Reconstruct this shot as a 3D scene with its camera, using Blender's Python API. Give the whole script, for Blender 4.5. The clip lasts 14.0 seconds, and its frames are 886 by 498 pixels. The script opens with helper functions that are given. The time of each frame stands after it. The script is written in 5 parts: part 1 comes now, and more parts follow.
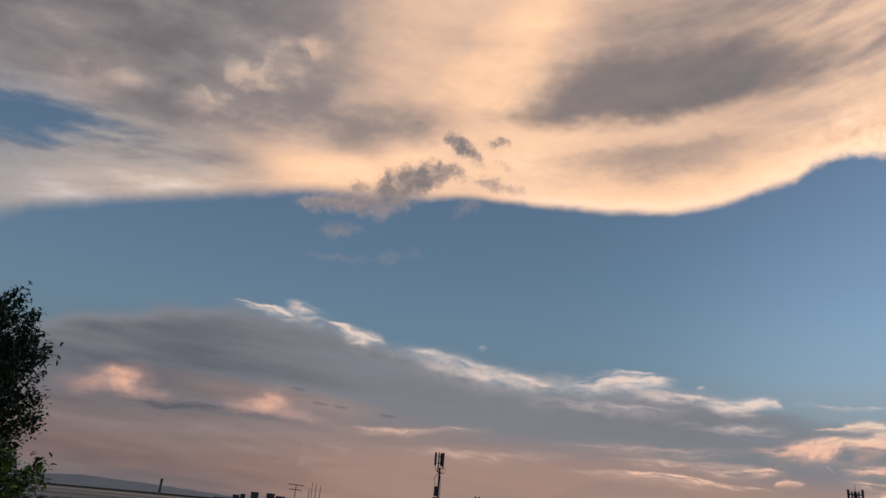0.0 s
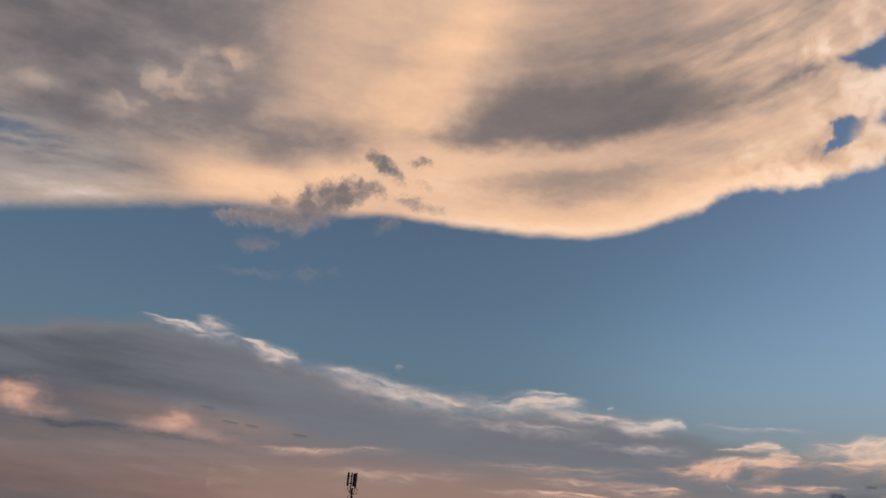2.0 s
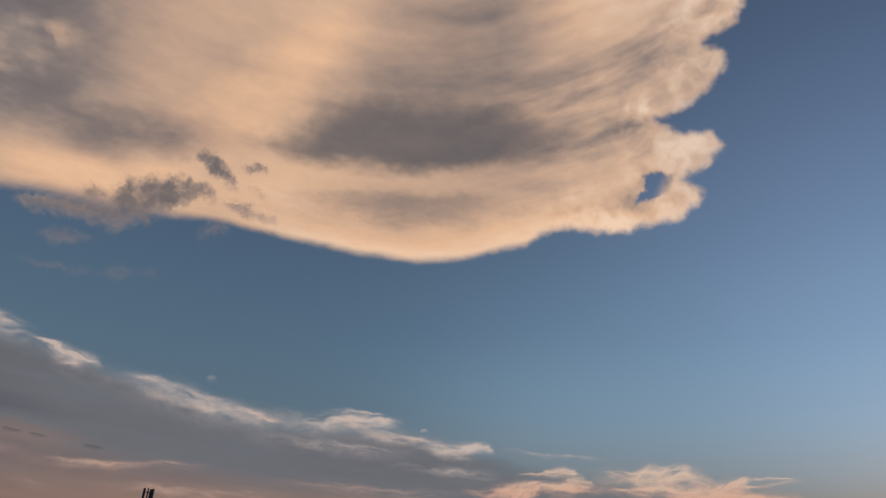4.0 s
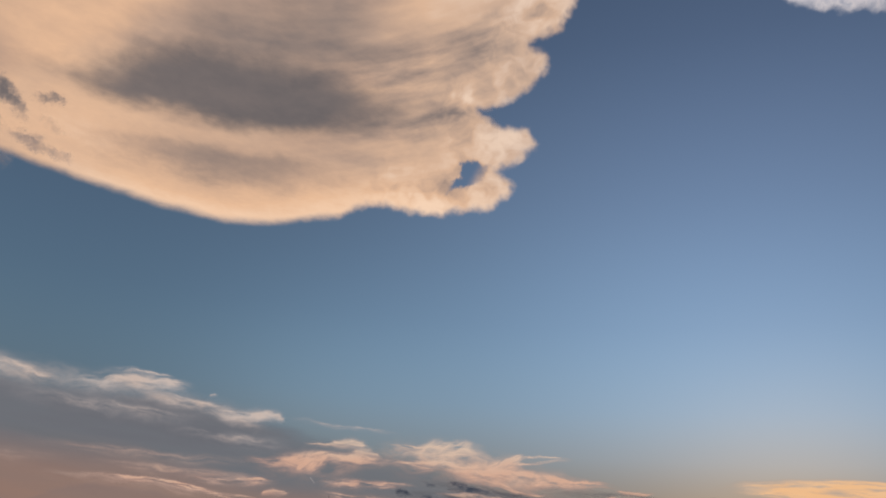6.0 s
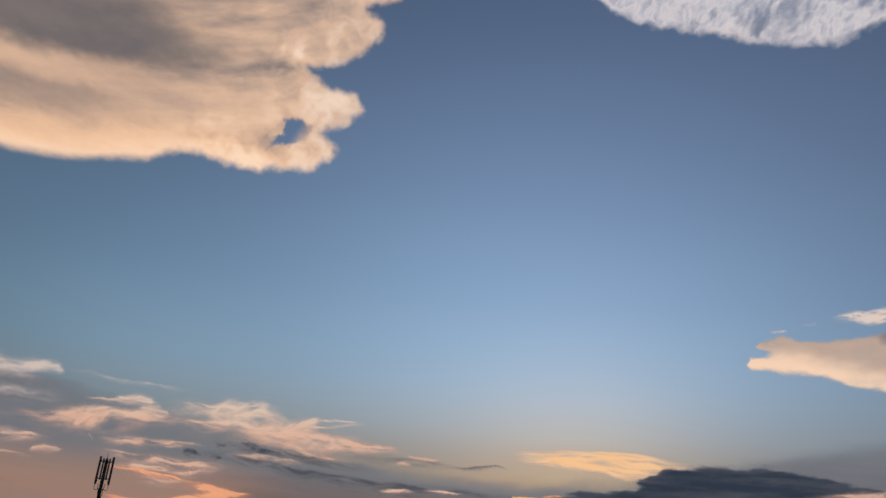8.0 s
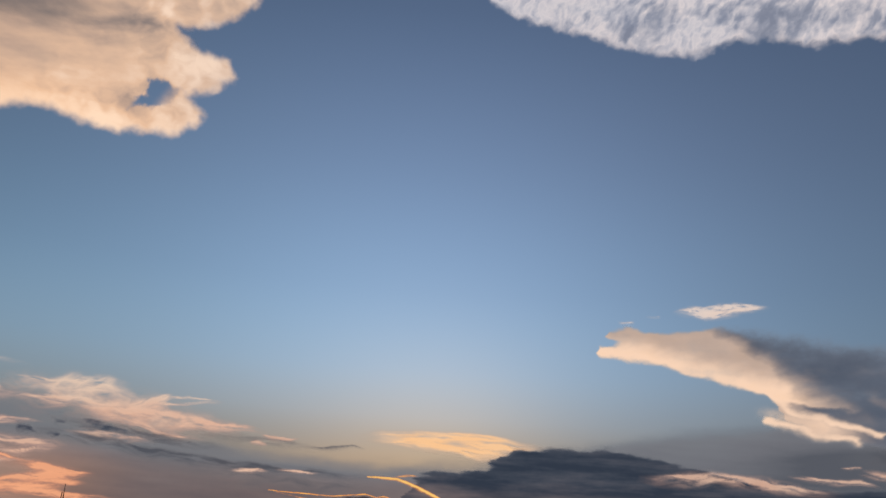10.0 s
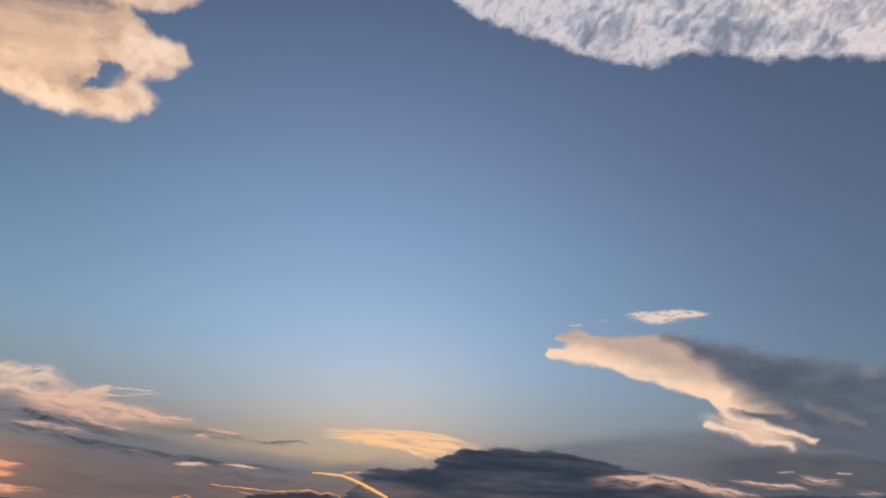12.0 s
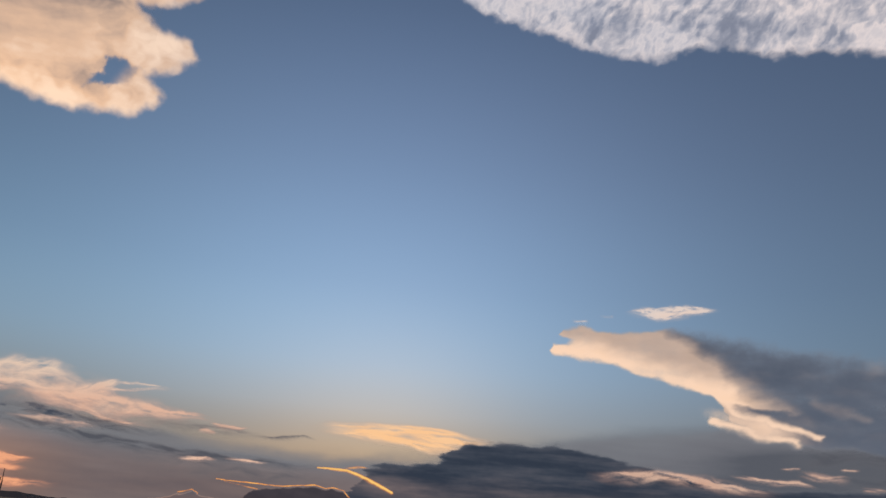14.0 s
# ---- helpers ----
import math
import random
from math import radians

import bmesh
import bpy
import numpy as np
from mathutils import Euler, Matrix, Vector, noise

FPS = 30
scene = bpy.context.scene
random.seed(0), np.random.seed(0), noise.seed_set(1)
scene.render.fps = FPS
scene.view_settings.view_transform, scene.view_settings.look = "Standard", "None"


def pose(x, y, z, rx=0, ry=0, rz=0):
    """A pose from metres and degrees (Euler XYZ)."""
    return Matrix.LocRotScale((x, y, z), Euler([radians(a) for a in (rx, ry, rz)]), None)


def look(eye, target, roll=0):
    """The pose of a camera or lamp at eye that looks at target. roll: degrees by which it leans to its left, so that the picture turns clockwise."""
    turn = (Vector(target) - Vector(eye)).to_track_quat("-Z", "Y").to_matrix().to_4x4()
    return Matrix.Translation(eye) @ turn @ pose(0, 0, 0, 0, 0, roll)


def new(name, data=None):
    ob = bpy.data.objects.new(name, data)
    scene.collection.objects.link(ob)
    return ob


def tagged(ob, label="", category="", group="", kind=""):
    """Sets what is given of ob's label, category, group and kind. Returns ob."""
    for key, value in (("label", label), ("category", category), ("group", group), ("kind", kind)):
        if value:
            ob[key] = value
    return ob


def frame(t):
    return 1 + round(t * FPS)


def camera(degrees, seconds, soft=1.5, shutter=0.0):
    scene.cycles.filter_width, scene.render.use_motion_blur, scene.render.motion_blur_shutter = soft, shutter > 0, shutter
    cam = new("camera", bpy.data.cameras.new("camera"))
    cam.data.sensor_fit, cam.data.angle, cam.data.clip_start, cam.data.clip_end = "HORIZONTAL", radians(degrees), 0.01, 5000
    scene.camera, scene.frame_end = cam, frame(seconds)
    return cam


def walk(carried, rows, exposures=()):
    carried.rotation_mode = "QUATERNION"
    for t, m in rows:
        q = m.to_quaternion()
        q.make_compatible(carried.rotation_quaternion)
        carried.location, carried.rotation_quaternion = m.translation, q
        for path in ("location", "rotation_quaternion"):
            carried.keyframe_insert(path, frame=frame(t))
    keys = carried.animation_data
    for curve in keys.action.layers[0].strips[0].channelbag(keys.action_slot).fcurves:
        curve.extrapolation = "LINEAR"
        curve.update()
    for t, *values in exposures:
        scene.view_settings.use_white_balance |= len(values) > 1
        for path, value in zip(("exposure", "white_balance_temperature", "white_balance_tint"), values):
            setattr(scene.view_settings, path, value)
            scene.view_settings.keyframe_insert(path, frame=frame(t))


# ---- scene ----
cam = camera(61.07, 14.0, soft=1.5)
EYE_Z = 8.0

# seconds, turn to the right, tilt up, lean (degrees)
PATH = [
    (0.0, 0.00, 19.61, 5.16),
    (0.5, 0.47, 19.57, 4.69),
    (1.0, 1.36, 19.58, 4.37),
    (1.5, 3.55, 20.08, 4.35),
    (2.0, 6.41, 21.54, 4.51),
    (2.5, 8.78, 23.35, 4.56),
    (3.0, 11.83, 24.15, 4.32),
    (3.5, 15.99, 24.15, 4.29),
    (6.0, 35.91, 22.96, 4.52),
    (6.5, 39.68, 22.66, 4.35),
    (7.0, 43.42, 22.14, 4.42),
    (7.5, 47.33, 21.83, 4.53),
    (8.0, 51.21, 21.49, 4.42),
    (8.5, 54.38, 21.13, 4.11),
    (9.0, 57.26, 20.99, 3.85),
    (11.5, 65.59, 20.78, 4.35),
    (12.0, 65.79, 20.87, 4.47),
    (12.5, 65.95, 20.82, 4.46),
    (13.0, 65.85, 20.70, 4.73),
    (13.5, 65.65, 20.64, 4.74),
    (14.0, 65.40, 20.52, 4.73),
]
EXPOSURE = [(0.0, 0.23), (1.2, 0.16), (3.0, -0.23), (3.7, -0.27), (6.5, -0.17), (9.0, -0.06), (14.0, -0.02)]
walk(cam, [(t, pose(0, 0, EYE_Z, 90 + tilt, 0, -turn) @ pose(0, 0, 0, 0, 0, lean)) for t, turn, tilt, lean in PATH], EXPOSURE)


# ---- colour and node helpers ----
def lin(r, g, b):
    """A display colour (0 to 255) as a linear one."""
    return tuple((c / 255 / 12.92) if c < 10 else ((c / 255 + 0.055) / 1.055) ** 2.4 for c in (r, g, b)) + (1.0,)


def material(name):
    mat = bpy.data.materials.new(name)
    mat.use_nodes = True
    mat.node_tree.nodes.clear()
    return mat, mat.node_tree.nodes, mat.node_tree.links


def ramp(nodes, stops, smooth=True):
    node = nodes.new("ShaderNodeValToRGB")
    node.color_ramp.interpolation = "EASE" if smooth else "LINEAR"
    els = node.color_ramp.elements
    while len(els) > 1:
        els.remove(els[-1])
    els[0].position, els[0].color = stops[0]
    for p, c in stops[1:]:
        e = els.new(p)
        e.color = c
    return node


def math_node(nodes, links, op, a, b=None, clamp=False):
    node = nodes.new("ShaderNodeMath")
    node.operation, node.use_clamp = op, clamp
    for i, v in enumerate((a, b)):
        if v is None:
            continue
        if isinstance(v, (int, float)):
            node.inputs[i].default_value = v
        else:
            links.new(v, node.inputs[i])
    return node.outputs[0]


# ---- sky and sun ----
SUN_AZ, SUN_EL = 57.0, 2.0


def way(az, el):
    """Unit direction for degrees to the right of +y and above the horizon."""
    a, e = radians(az), radians(el)
    return Vector((math.sin(a) * math.cos(e), math.cos(a) * math.cos(e), math.sin(e)))


world = bpy.data.worlds.new("evening_sky")
scene.world = world
world.use_nodes = True
wn, wl = world.node_tree.nodes, world.node_tree.links
wn.clear()
wout, wbg = wn.new("ShaderNodeOutputWorld"), wn.new("ShaderNodeBackground")
wl.new(wbg.outputs[0], wout.inputs[0])
nishita = wn.new("ShaderNodeTexSky")
nishita.sky_type, nishita.sun_disc = "NISHITA", False
nishita.sun_elevation, nishita.sun_rotation = radians(SUN_EL), radians(SUN_AZ)
nishita.air_density, nishita.dust_density, nishita.ozone_density = 1.0, 1.0, 3.0
coord = wn.new("ShaderNodeTexCoord")
norm = wn.new("ShaderNodeVectorMath")
norm.operation = "NORMALIZE"
wl.new(coord.outputs["Generated"], norm.inputs[0])
sep = wn.new("ShaderNodeSeparateXYZ")
wl.new(norm.outputs[0], sep.inputs[0])
tall = ramp(wn, [(0.0, lin(126, 120, 114)), (0.06, lin(128, 122, 115)), (0.10, lin(134, 134, 132)), (0.14, lin(147, 160, 169)), (0.20, lin(144, 175, 200)),
                 (0.30, lin(129, 162, 195)), (0.45, lin(115, 140, 174)), (0.62, lin(101, 124, 158)), (1.0, lin(70, 88, 122))], smooth=False)
tall.color_ramp.interpolation = "B_SPLINE"
wl.new(sep.outputs[2], tall.inputs[0])
dot = wn.new("ShaderNodeVectorMath")
dot.operation = "DOT_PRODUCT"
wl.new(norm.outputs[0], dot.inputs[0])
dot.inputs[1].default_value = way(SUN_AZ + 3, 14)
glow = math_node(wn, wl, "POWER", math_node(wn, wl, "MAXIMUM", dot.outputs["Value"], 0.0), 10.0)
gain = math_node(wn, wl, "ADD", math_node(wn, wl, "MULTIPLY", glow, 0.69), 0.445)
side_dot = wn.new("ShaderNodeVectorMath")
side_dot.operation = "DOT_PRODUCT"
wl.new(norm.outputs[0], side_dot.inputs[0])
side_dot.inputs[1].default_value = way(28, 9)
side_glow = math_node(wn, wl, "POWER", math_node(wn, wl, "MAXIMUM", side_dot.outputs["Value"], 0.0), 60.0)
gain = math_node(wn, wl, "ADD", math_node(wn, wl, "MULTIPLY", side_glow, 0.14), gain)
east = wn.new("ShaderNodeVectorMath")
east.operation = "DOT_PRODUCT"
wl.new(norm.outputs[0], east.inputs[0])
east.inputs[1].default_value = way(105, 0)
turned = wn.new("ShaderNodeMix")
turned.data_type = "RGBA"
turned.inputs[6].default_value, turned.inputs[7].default_value = (0.96, 0.99, 0.98, 1), (1.03, 0.97, 0.985, 1)
wl.new(math_node(wn, wl, "MULTIPLY", east.outputs["Value"], 1.0, clamp=True), turned.inputs[0])
hued = wn.new("ShaderNodeVectorMath")
hued.operation = "MULTIPLY"
wl.new(tall.outputs[0], hued.inputs[0])
wl.new(turned.outputs[2], hued.inputs[1])
lit = wn.new("ShaderNodeVectorMath")
lit.operation = "SCALE"
wl.new(hued.outputs[0], lit.inputs[0])
wl.new(gain, lit.inputs["Scale"])
dot_low = wn.new("ShaderNodeVectorMath")
dot_low.operation = "DOT_PRODUCT"
wl.new(norm.outputs[0], dot_low.inputs[0])
dot_low.inputs[1].default_value = way(63, 4)
warm_glow = math_node(wn, wl, "POWER", math_node(wn, wl, "MAXIMUM", dot_low.outputs["Value"], 0.0), 90.0)
warmth = wn.new("ShaderNodeVectorMath")
warmth.operation = "SCALE"
warmth.inputs[0].default_value = (0.16, 0.092, 0.022)
wl.new(warm_glow, warmth.inputs["Scale"])
both = wn.new("ShaderNodeVectorMath")
wl.new(lit.outputs[0], both.inputs[0])
wl.new(warmth.outputs[0], both.inputs[1])
air = wn.new("ShaderNodeVectorMath")
air.operation = "MULTIPLY_ADD"
wl.new(nishita.outputs[0], air.inputs[0])
air.inputs[1].default_value = (0.012, 0.012, 0.012)
wl.new(both.outputs[0], air.inputs[2])
wl.new(air.outputs[0], wbg.inputs[0])
wbg.inputs[1].default_value = 1.0

sun = new("sun", bpy.data.lights.new("sun", "SUN"))
sun.data.energy, sun.data.angle, sun.data.color = 0.5, radians(10), (1.0, 0.72, 0.5)
sun.matrix_world = look((0, 0, 0), -way(SUN_AZ, SUN_EL))

# ---- noise on whole arrays ----
rng = np.random.RandomState(7)
PERM = rng.permutation(512)
GRAD = np.stack([np.cos(np.linspace(0, 2 * np.pi, 512, endpoint=False)), np.sin(np.linspace(0, 2 * np.pi, 512, endpoint=False))], 1)


def perlin(x, y, seed=0):
    xi, yi = np.floor(x).astype(int), np.floor(y).astype(int)
    fx, fy = x - xi, y - yi
    u, v = fx * fx * fx * (fx * (fx * 6 - 15) + 10), fy * fy * fy * (fy * (fy * 6 - 15) + 10)

    def corner(i, j):
        g = GRAD[PERM[(PERM[(xi + i + seed * 37) % 512] + yi + j + seed * 91) % 512]]
        return g[..., 0] * (fx - i) + g[..., 1] * (fy - j)

    a = corner(0, 0) * (1 - u) + corner(1, 0) * u
    b = corner(0, 1) * (1 - u) + corner(1, 1) * u
    return (a * (1 - v) + b * v) * 1.5


def fbm(x, y, seed=0, octaves=5, gain_=0.5):
    s, amp = np.zeros_like(x), 1.0
    for o in range(octaves):
        s += amp * perlin(x * 2.03 ** o + 13.7 * o, y * 2.03 ** o - 7.1 * o, seed + o)
        amp *= gain_
    return s


def billow(x, y, seed=0, octaves=4):
    s, amp = np.zeros_like(x), 1.0
    for o in range(octaves):
        s += amp * (1 - 2 * np.abs(perlin(x * 2.1 ** o, y * 2.1 ** o, seed + o)))
        amp *= 0.5
    return s / 1.9


def ss(a, b, x):
    t = np.clip((x - a) / (b - a), 0, 1)
    return t * t * (3 - 2 * t)


def oval(A, E, a, e, ra, re, tilt=0):
    """1 at the middle of an oval, 0 on its rim, below 0 outside."""
    c, s = math.cos(radians(tilt)), math.sin(radians(tilt))
    da, de = A - a, E - e
    return 1 - np.sqrt(((da * c + de * s) / ra) ** 2 + ((-da * s + de * c) / re) ** 2)


def stroke(A, E, path, soft=1.0):
    """Highest along a line of (az, el, half-width); 0 past its width."""
    best = np.full_like(A, -1.0)
    for (a0, e0, w0), (a1, e1, w1) in zip(path, path[1:]):
        da, de = a1 - a0, e1 - e0
        t = np.clip(((A - a0) * da + (E - e0) * de) / (da * da + de * de), 0, 1)
        d = np.hypot(A - a0 - t * da, E - e0 - t * de)
        best = np.maximum(best, 1 - d / (w0 + t * (w1 - w0)))
    return best


# ---- clouds: glowing bodies with a front and a back, sunlight and shade painted into their tone ----
def cloud_material(name, cool, warm, grain=0.08, stretch=(1, 1, 1), strength=1.0, full=0.5, fray=0.2, size=0.03, even=False):
    """A glow coloured by the depth value, which holds painted light and shade, along two scales mixed by tint; the
    cover value lets the sky through. full: the depth that hides the sky.
    """
    mat, n, l = material(name)
    out = n.new("ShaderNodeOutputMaterial")
    tone, tint, veiled = n.new("ShaderNodeAttribute"), n.new("ShaderNodeAttribute"), n.new("ShaderNodeAttribute")
    tone.attribute_name, tint.attribute_name, veiled.attribute_name = "depth", "tint", "cover"
    geo = n.new("ShaderNodeNewGeometry")
    mapping = n.new("ShaderNodeMapping")
    mapping.inputs["Scale"].default_value = stretch
    l.new(geo.outputs["Position"], mapping.inputs[0])
    tex = n.new("ShaderNodeTexNoise")
    tex.inputs["Scale"].default_value, tex.inputs["Detail"].default_value, tex.inputs["Roughness"].default_value = size, 6, 0.6
    tex.inputs["Distortion"].default_value = 0.4
    l.new(mapping.outputs[0], tex.inputs[0])
    centred = math_node(n, l, "SUBTRACT", tex.outputs[0], 0.5)
    d = math_node(n, l, "ADD", tone.outputs["Fac"], math_node(n, l, "MULTIPLY", centred, grain * 2))
    a, b = ramp(n, cool, False), ramp(n, warm, False)
    l.new(d, a.inputs[0]), l.new(d, b.inputs[0])
    mix = n.new("ShaderNodeMix")
    mix.data_type = "RGBA"
    l.new(tint.outputs["Fac"], mix.inputs[0])
    l.new(a.outputs[0], mix.inputs[6]), l.new(b.outputs[0], mix.inputs[7])
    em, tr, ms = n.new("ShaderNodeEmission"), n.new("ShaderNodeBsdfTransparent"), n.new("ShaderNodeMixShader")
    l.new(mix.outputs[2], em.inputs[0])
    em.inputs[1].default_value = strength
    # the rim frays: noise bites most where the cover is halfway
    c = veiled.outputs["Fac"]
    rim_ = math_node(n, l, "MULTIPLY", c, math_node(n, l, "SUBTRACT", 1.0, c, clamp=True))
    c = math_node(n, l, "ADD", c, math_node(n, l, "MULTIPLY", math_node(n, l, "MULTIPLY", centred, rim_), fray * 8))
    cover = n.new("ShaderNodeMapRange")
    cover.interpolation_type = "LINEAR" if even else "SMOOTHSTEP"
    l.new(c, cover.inputs[0])
    half = math_node(n, l, "SUBTRACT", 1.0, math_node(n, l, "SQRT", math_node(n, l, "SUBTRACT", 1.0, cover.outputs[0], clamp=True)))
    l.new(half, ms.inputs[0]), l.new(tr.outputs[0], ms.inputs[1]), l.new(em.outputs[0], ms.inputs[2])
    l.new(ms.outputs[0], out.inputs[0])
    mat.cycles.emission_sampling = "NONE"
    FULL[mat.name] = full
    return mat


FULL = {}


def cloud(name, span, step, field, mat, label, height=1500.0, far=4200.0, bulge=160.0, group="", kind=""):
    """A cloud over a span of directions (az0, az1, el0, el1). field gives depth (the painted tone) and tint over those
    directions, and a cover where it does not follow the depth.
    """
    az, el = np.arange(span[0], span[1] + step, step), np.arange(span[2], span[3] + step, step)
    A, E = np.meshgrid(az, el)
    D, T, *own = field(A, E)
    C = np.clip(own[0] if own else D / FULL[mat.name], 0, 1)
    keep = C > 0.012
    cell = keep[:-1, :-1] | keep[1:, :-1] | keep[:-1, 1:] | keep[1:, 1:]
    used = np.zeros_like(keep)
    for sl in ((slice(None, -1), slice(None, -1)), (slice(1, None), slice(None, -1)), (slice(None, -1), slice(1, None)), (slice(1, None), slice(1, None))):
        used[sl] |= cell
    D = np.maximum(D, 0)
    index = np.full(keep.shape, -1)
    index[used] = np.arange(used.sum())
    a, e, d = np.radians(A[used]), np.radians(E[used]), D[used]
    r = np.minimum(far, height / np.maximum(np.sin(e), 1e-3))
    ways = np.stack([np.sin(a) * np.cos(e), np.cos(a) * np.cos(e), np.sin(e)], 1)
    body = np.minimum(d, 1.2) * C[used]
    front = ways * (r - bulge * body)[:, None] + (0, 0, EYE_Z)
    back = ways * (r + bulge * 0.5 * body + 2)[:, None] + (0, 0, EYE_Z)
    n = len(front)
    i, j = np.nonzero(cell)
    q = np.stack([index[i, j], index[i, j + 1], index[i + 1, j + 1], index[i + 1, j]], 1)
    # the rim joins front to back
    edges = np.concatenate([q[:, [k, (k + 1) % 4]] for k in range(4)])
    key = np.sort(edges, 1)
    _, first, count = np.unique(key[:, 0] * n + key[:, 1], return_index=True, return_counts=True)
    rim = edges[first[count == 1]]
    side = np.stack([rim[:, 1], rim[:, 0], rim[:, 0] + n, rim[:, 1] + n], 1)
    faces = np.concatenate([q, q[:, ::-1] + n, side])
    mesh = bpy.data.meshes.new(name)
    verts = np.concatenate([front, back])
    mesh.vertices.add(len(verts))
    mesh.vertices.foreach_set("co", verts.astype(np.float32).ravel())
    mesh.loops.add(faces.size)
    mesh.loops.foreach_set("vertex_index", faces.astype(np.int32).ravel())
    mesh.polygons.add(len(faces))
    mesh.polygons.foreach_set("loop_start", np.arange(0, faces.size, 4, dtype=np.int32))
    mesh.polygons.foreach_set("use_smooth", np.ones(len(faces), dtype=bool))
    mesh.update(calc_edges=True)
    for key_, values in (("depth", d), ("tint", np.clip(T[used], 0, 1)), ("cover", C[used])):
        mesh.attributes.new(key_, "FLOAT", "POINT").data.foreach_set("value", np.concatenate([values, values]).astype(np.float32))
    mesh.materials.append(mat)
    ob = new(name, mesh)
    return tagged(ob, label, "cloud", group, kind)


def cloud_part(parent, name, span, step, field, mat, label, **shape):
    """A cloud that belongs to another one."""
    ob = cloud(name, span, step, field, mat, label, **shape)
    ob.parent = parent
    del ob["category"]
    return ob


def lower_edge(points):
    a, e = zip(*points)
    return lambda A: np.interp(A, a, e)


def within(A, E, outline, squash=0.86):
    """Distance in degrees to a closed outline of (az, el), above 0 inside it."""
    x, y = A * squash, E
    near, inside = np.full_like(A, 1e9), np.zeros(A.shape, dtype=bool)
    for (a0, e0), (a1, e1) in zip(outline, outline[1:] + outline[:1]):
        x0, x1 = a0 * squash, a1 * squash
        dx, dy = x1 - x0, e1 - e0
        t = np.clip(((x - x0) * dx + (y - e0) * dy) / (dx * dx + dy * dy), 0, 1)
        near = np.minimum(near, (x - x0 - t * dx) ** 2 + (y - e0 - t * dy) ** 2)
        if dy:
            inside ^= ((e0 > y) != (e1 > y)) & (x < dx * (y - e0) / dy + x0)
    return np.sqrt(near) * np.where(inside, 1, -1)


ANVIL_BASE = [(-60, 8), (-36, 13.4), (-31.9, 15.9), (-30.2, 17.0), (-25.4, 18.8), (-17.6, 21.0), (-11.6, 22.3), (-2, 23.1), (2.7, 23.5), (6, 23.25), (9.7, 23.0), (13.5, 22.85), (17.7, 22.6),
              (20.6, 22.85), (22.9, 23.3), (27.2, 24.5), (29.4, 25.5), (30.8, 25.65), (32.9, 25.3), (35.2, 25.3)]
ANVIL_SIDE = [(38.6, 25.9), (40.3, 26.4), (41.3, 27.2), (41.75, 28.1), (40.4, 29.1), (42.3, 29.9), (43.65, 31.3), (42.8, 32.5), (40.4, 32.6), (38.3, 33.5), (40.8, 34.0), (42.2, 34.7), (43.1, 35.4),
              (44.3, 36.6), (44.5, 37.5), (43.9, 38.1), (42.5, 38.4), (45.3, 39.3), (46.2, 40.2), (48, 43), (56, 52), (-60, 52)]

ANVIL_HOLE = [(35.8, 27.4), (36.6, 28.6), (37.0, 29.5), (38.0, 29.9), (39.6, 29.4), (38.7, 28.2), (37.7, 27.6)]


def drawn(A, E):
    """Directions bent as the drift of the anvil bends them."""
    return A + 0.8 * fbm(A * 0.22, E * 0.4, 1, 5), E + 0.4 * fbm(A * 0.2, E * 0.4, 2, 5)


def silky(A, E):
    """Long soft streaks along the drift."""
    return fbm((A * 0.8 + 0.5 * E) * 0.07, (E - 0.0055 * np.clip(A - 8, 0, 40) ** 2) * 0.24, 9, 4, 0.45)


def anvil_core(wa, we):
    """1 in the grey middle of the anvil, where shade is painted in."""
    top = lower_edge([(4, 30.6), (7.3, 32.6), (12, 34.2), (18, 34.8), (23.4, 34.5), (28.4, 33.8), (33, 33.2)])
    foot = lower_edge([(4, 29.4), (6.1, 29.3), (11.3, 29.6), (16.5, 29.8), (23, 30.2), (28.9, 30.8), (33, 31.4)])
    return ss(-0.9, 1.0, we - foot(wa)) * ss(-1.8, 2.0, top(wa) - we) * ss(1.0, 12, wa - 0.9 * (we - 31.5)) * (1 - 0.9 * ss(22, 34, wa - 1.5 * (we - 32)))


def shaded_core(A, E):
    silk = silky(A, E)
    thread = fbm((A * 0.8 + 0.5 * E) * 0.16, (E - 0.0055 * np.clip(A - 8, 0, 40) ** 2) * 0.7, 10, 5, 0.52)
    core = anvil_core(*drawn(A, E))
    return 0.40 + 0.56 * (0.93 + 0.08 * silk + 0.03 * thread), np.full_like(A, 0.75), core ** 0.72


def shaded_band(A, E):
    wa, we = drawn(A, E)
    low_lens = ss(-0.35, 0.8, oval(wa, we, 17.8, 27.0, 12, 2.0, 4)) * ss(28.9, 27.3, we - 0.05 * (wa - 14))
    return 0.40 + 0.56 * (0.56 + 0.12 * silky(A, E)), np.full_like(A, 0.9), low_lens * 0.86


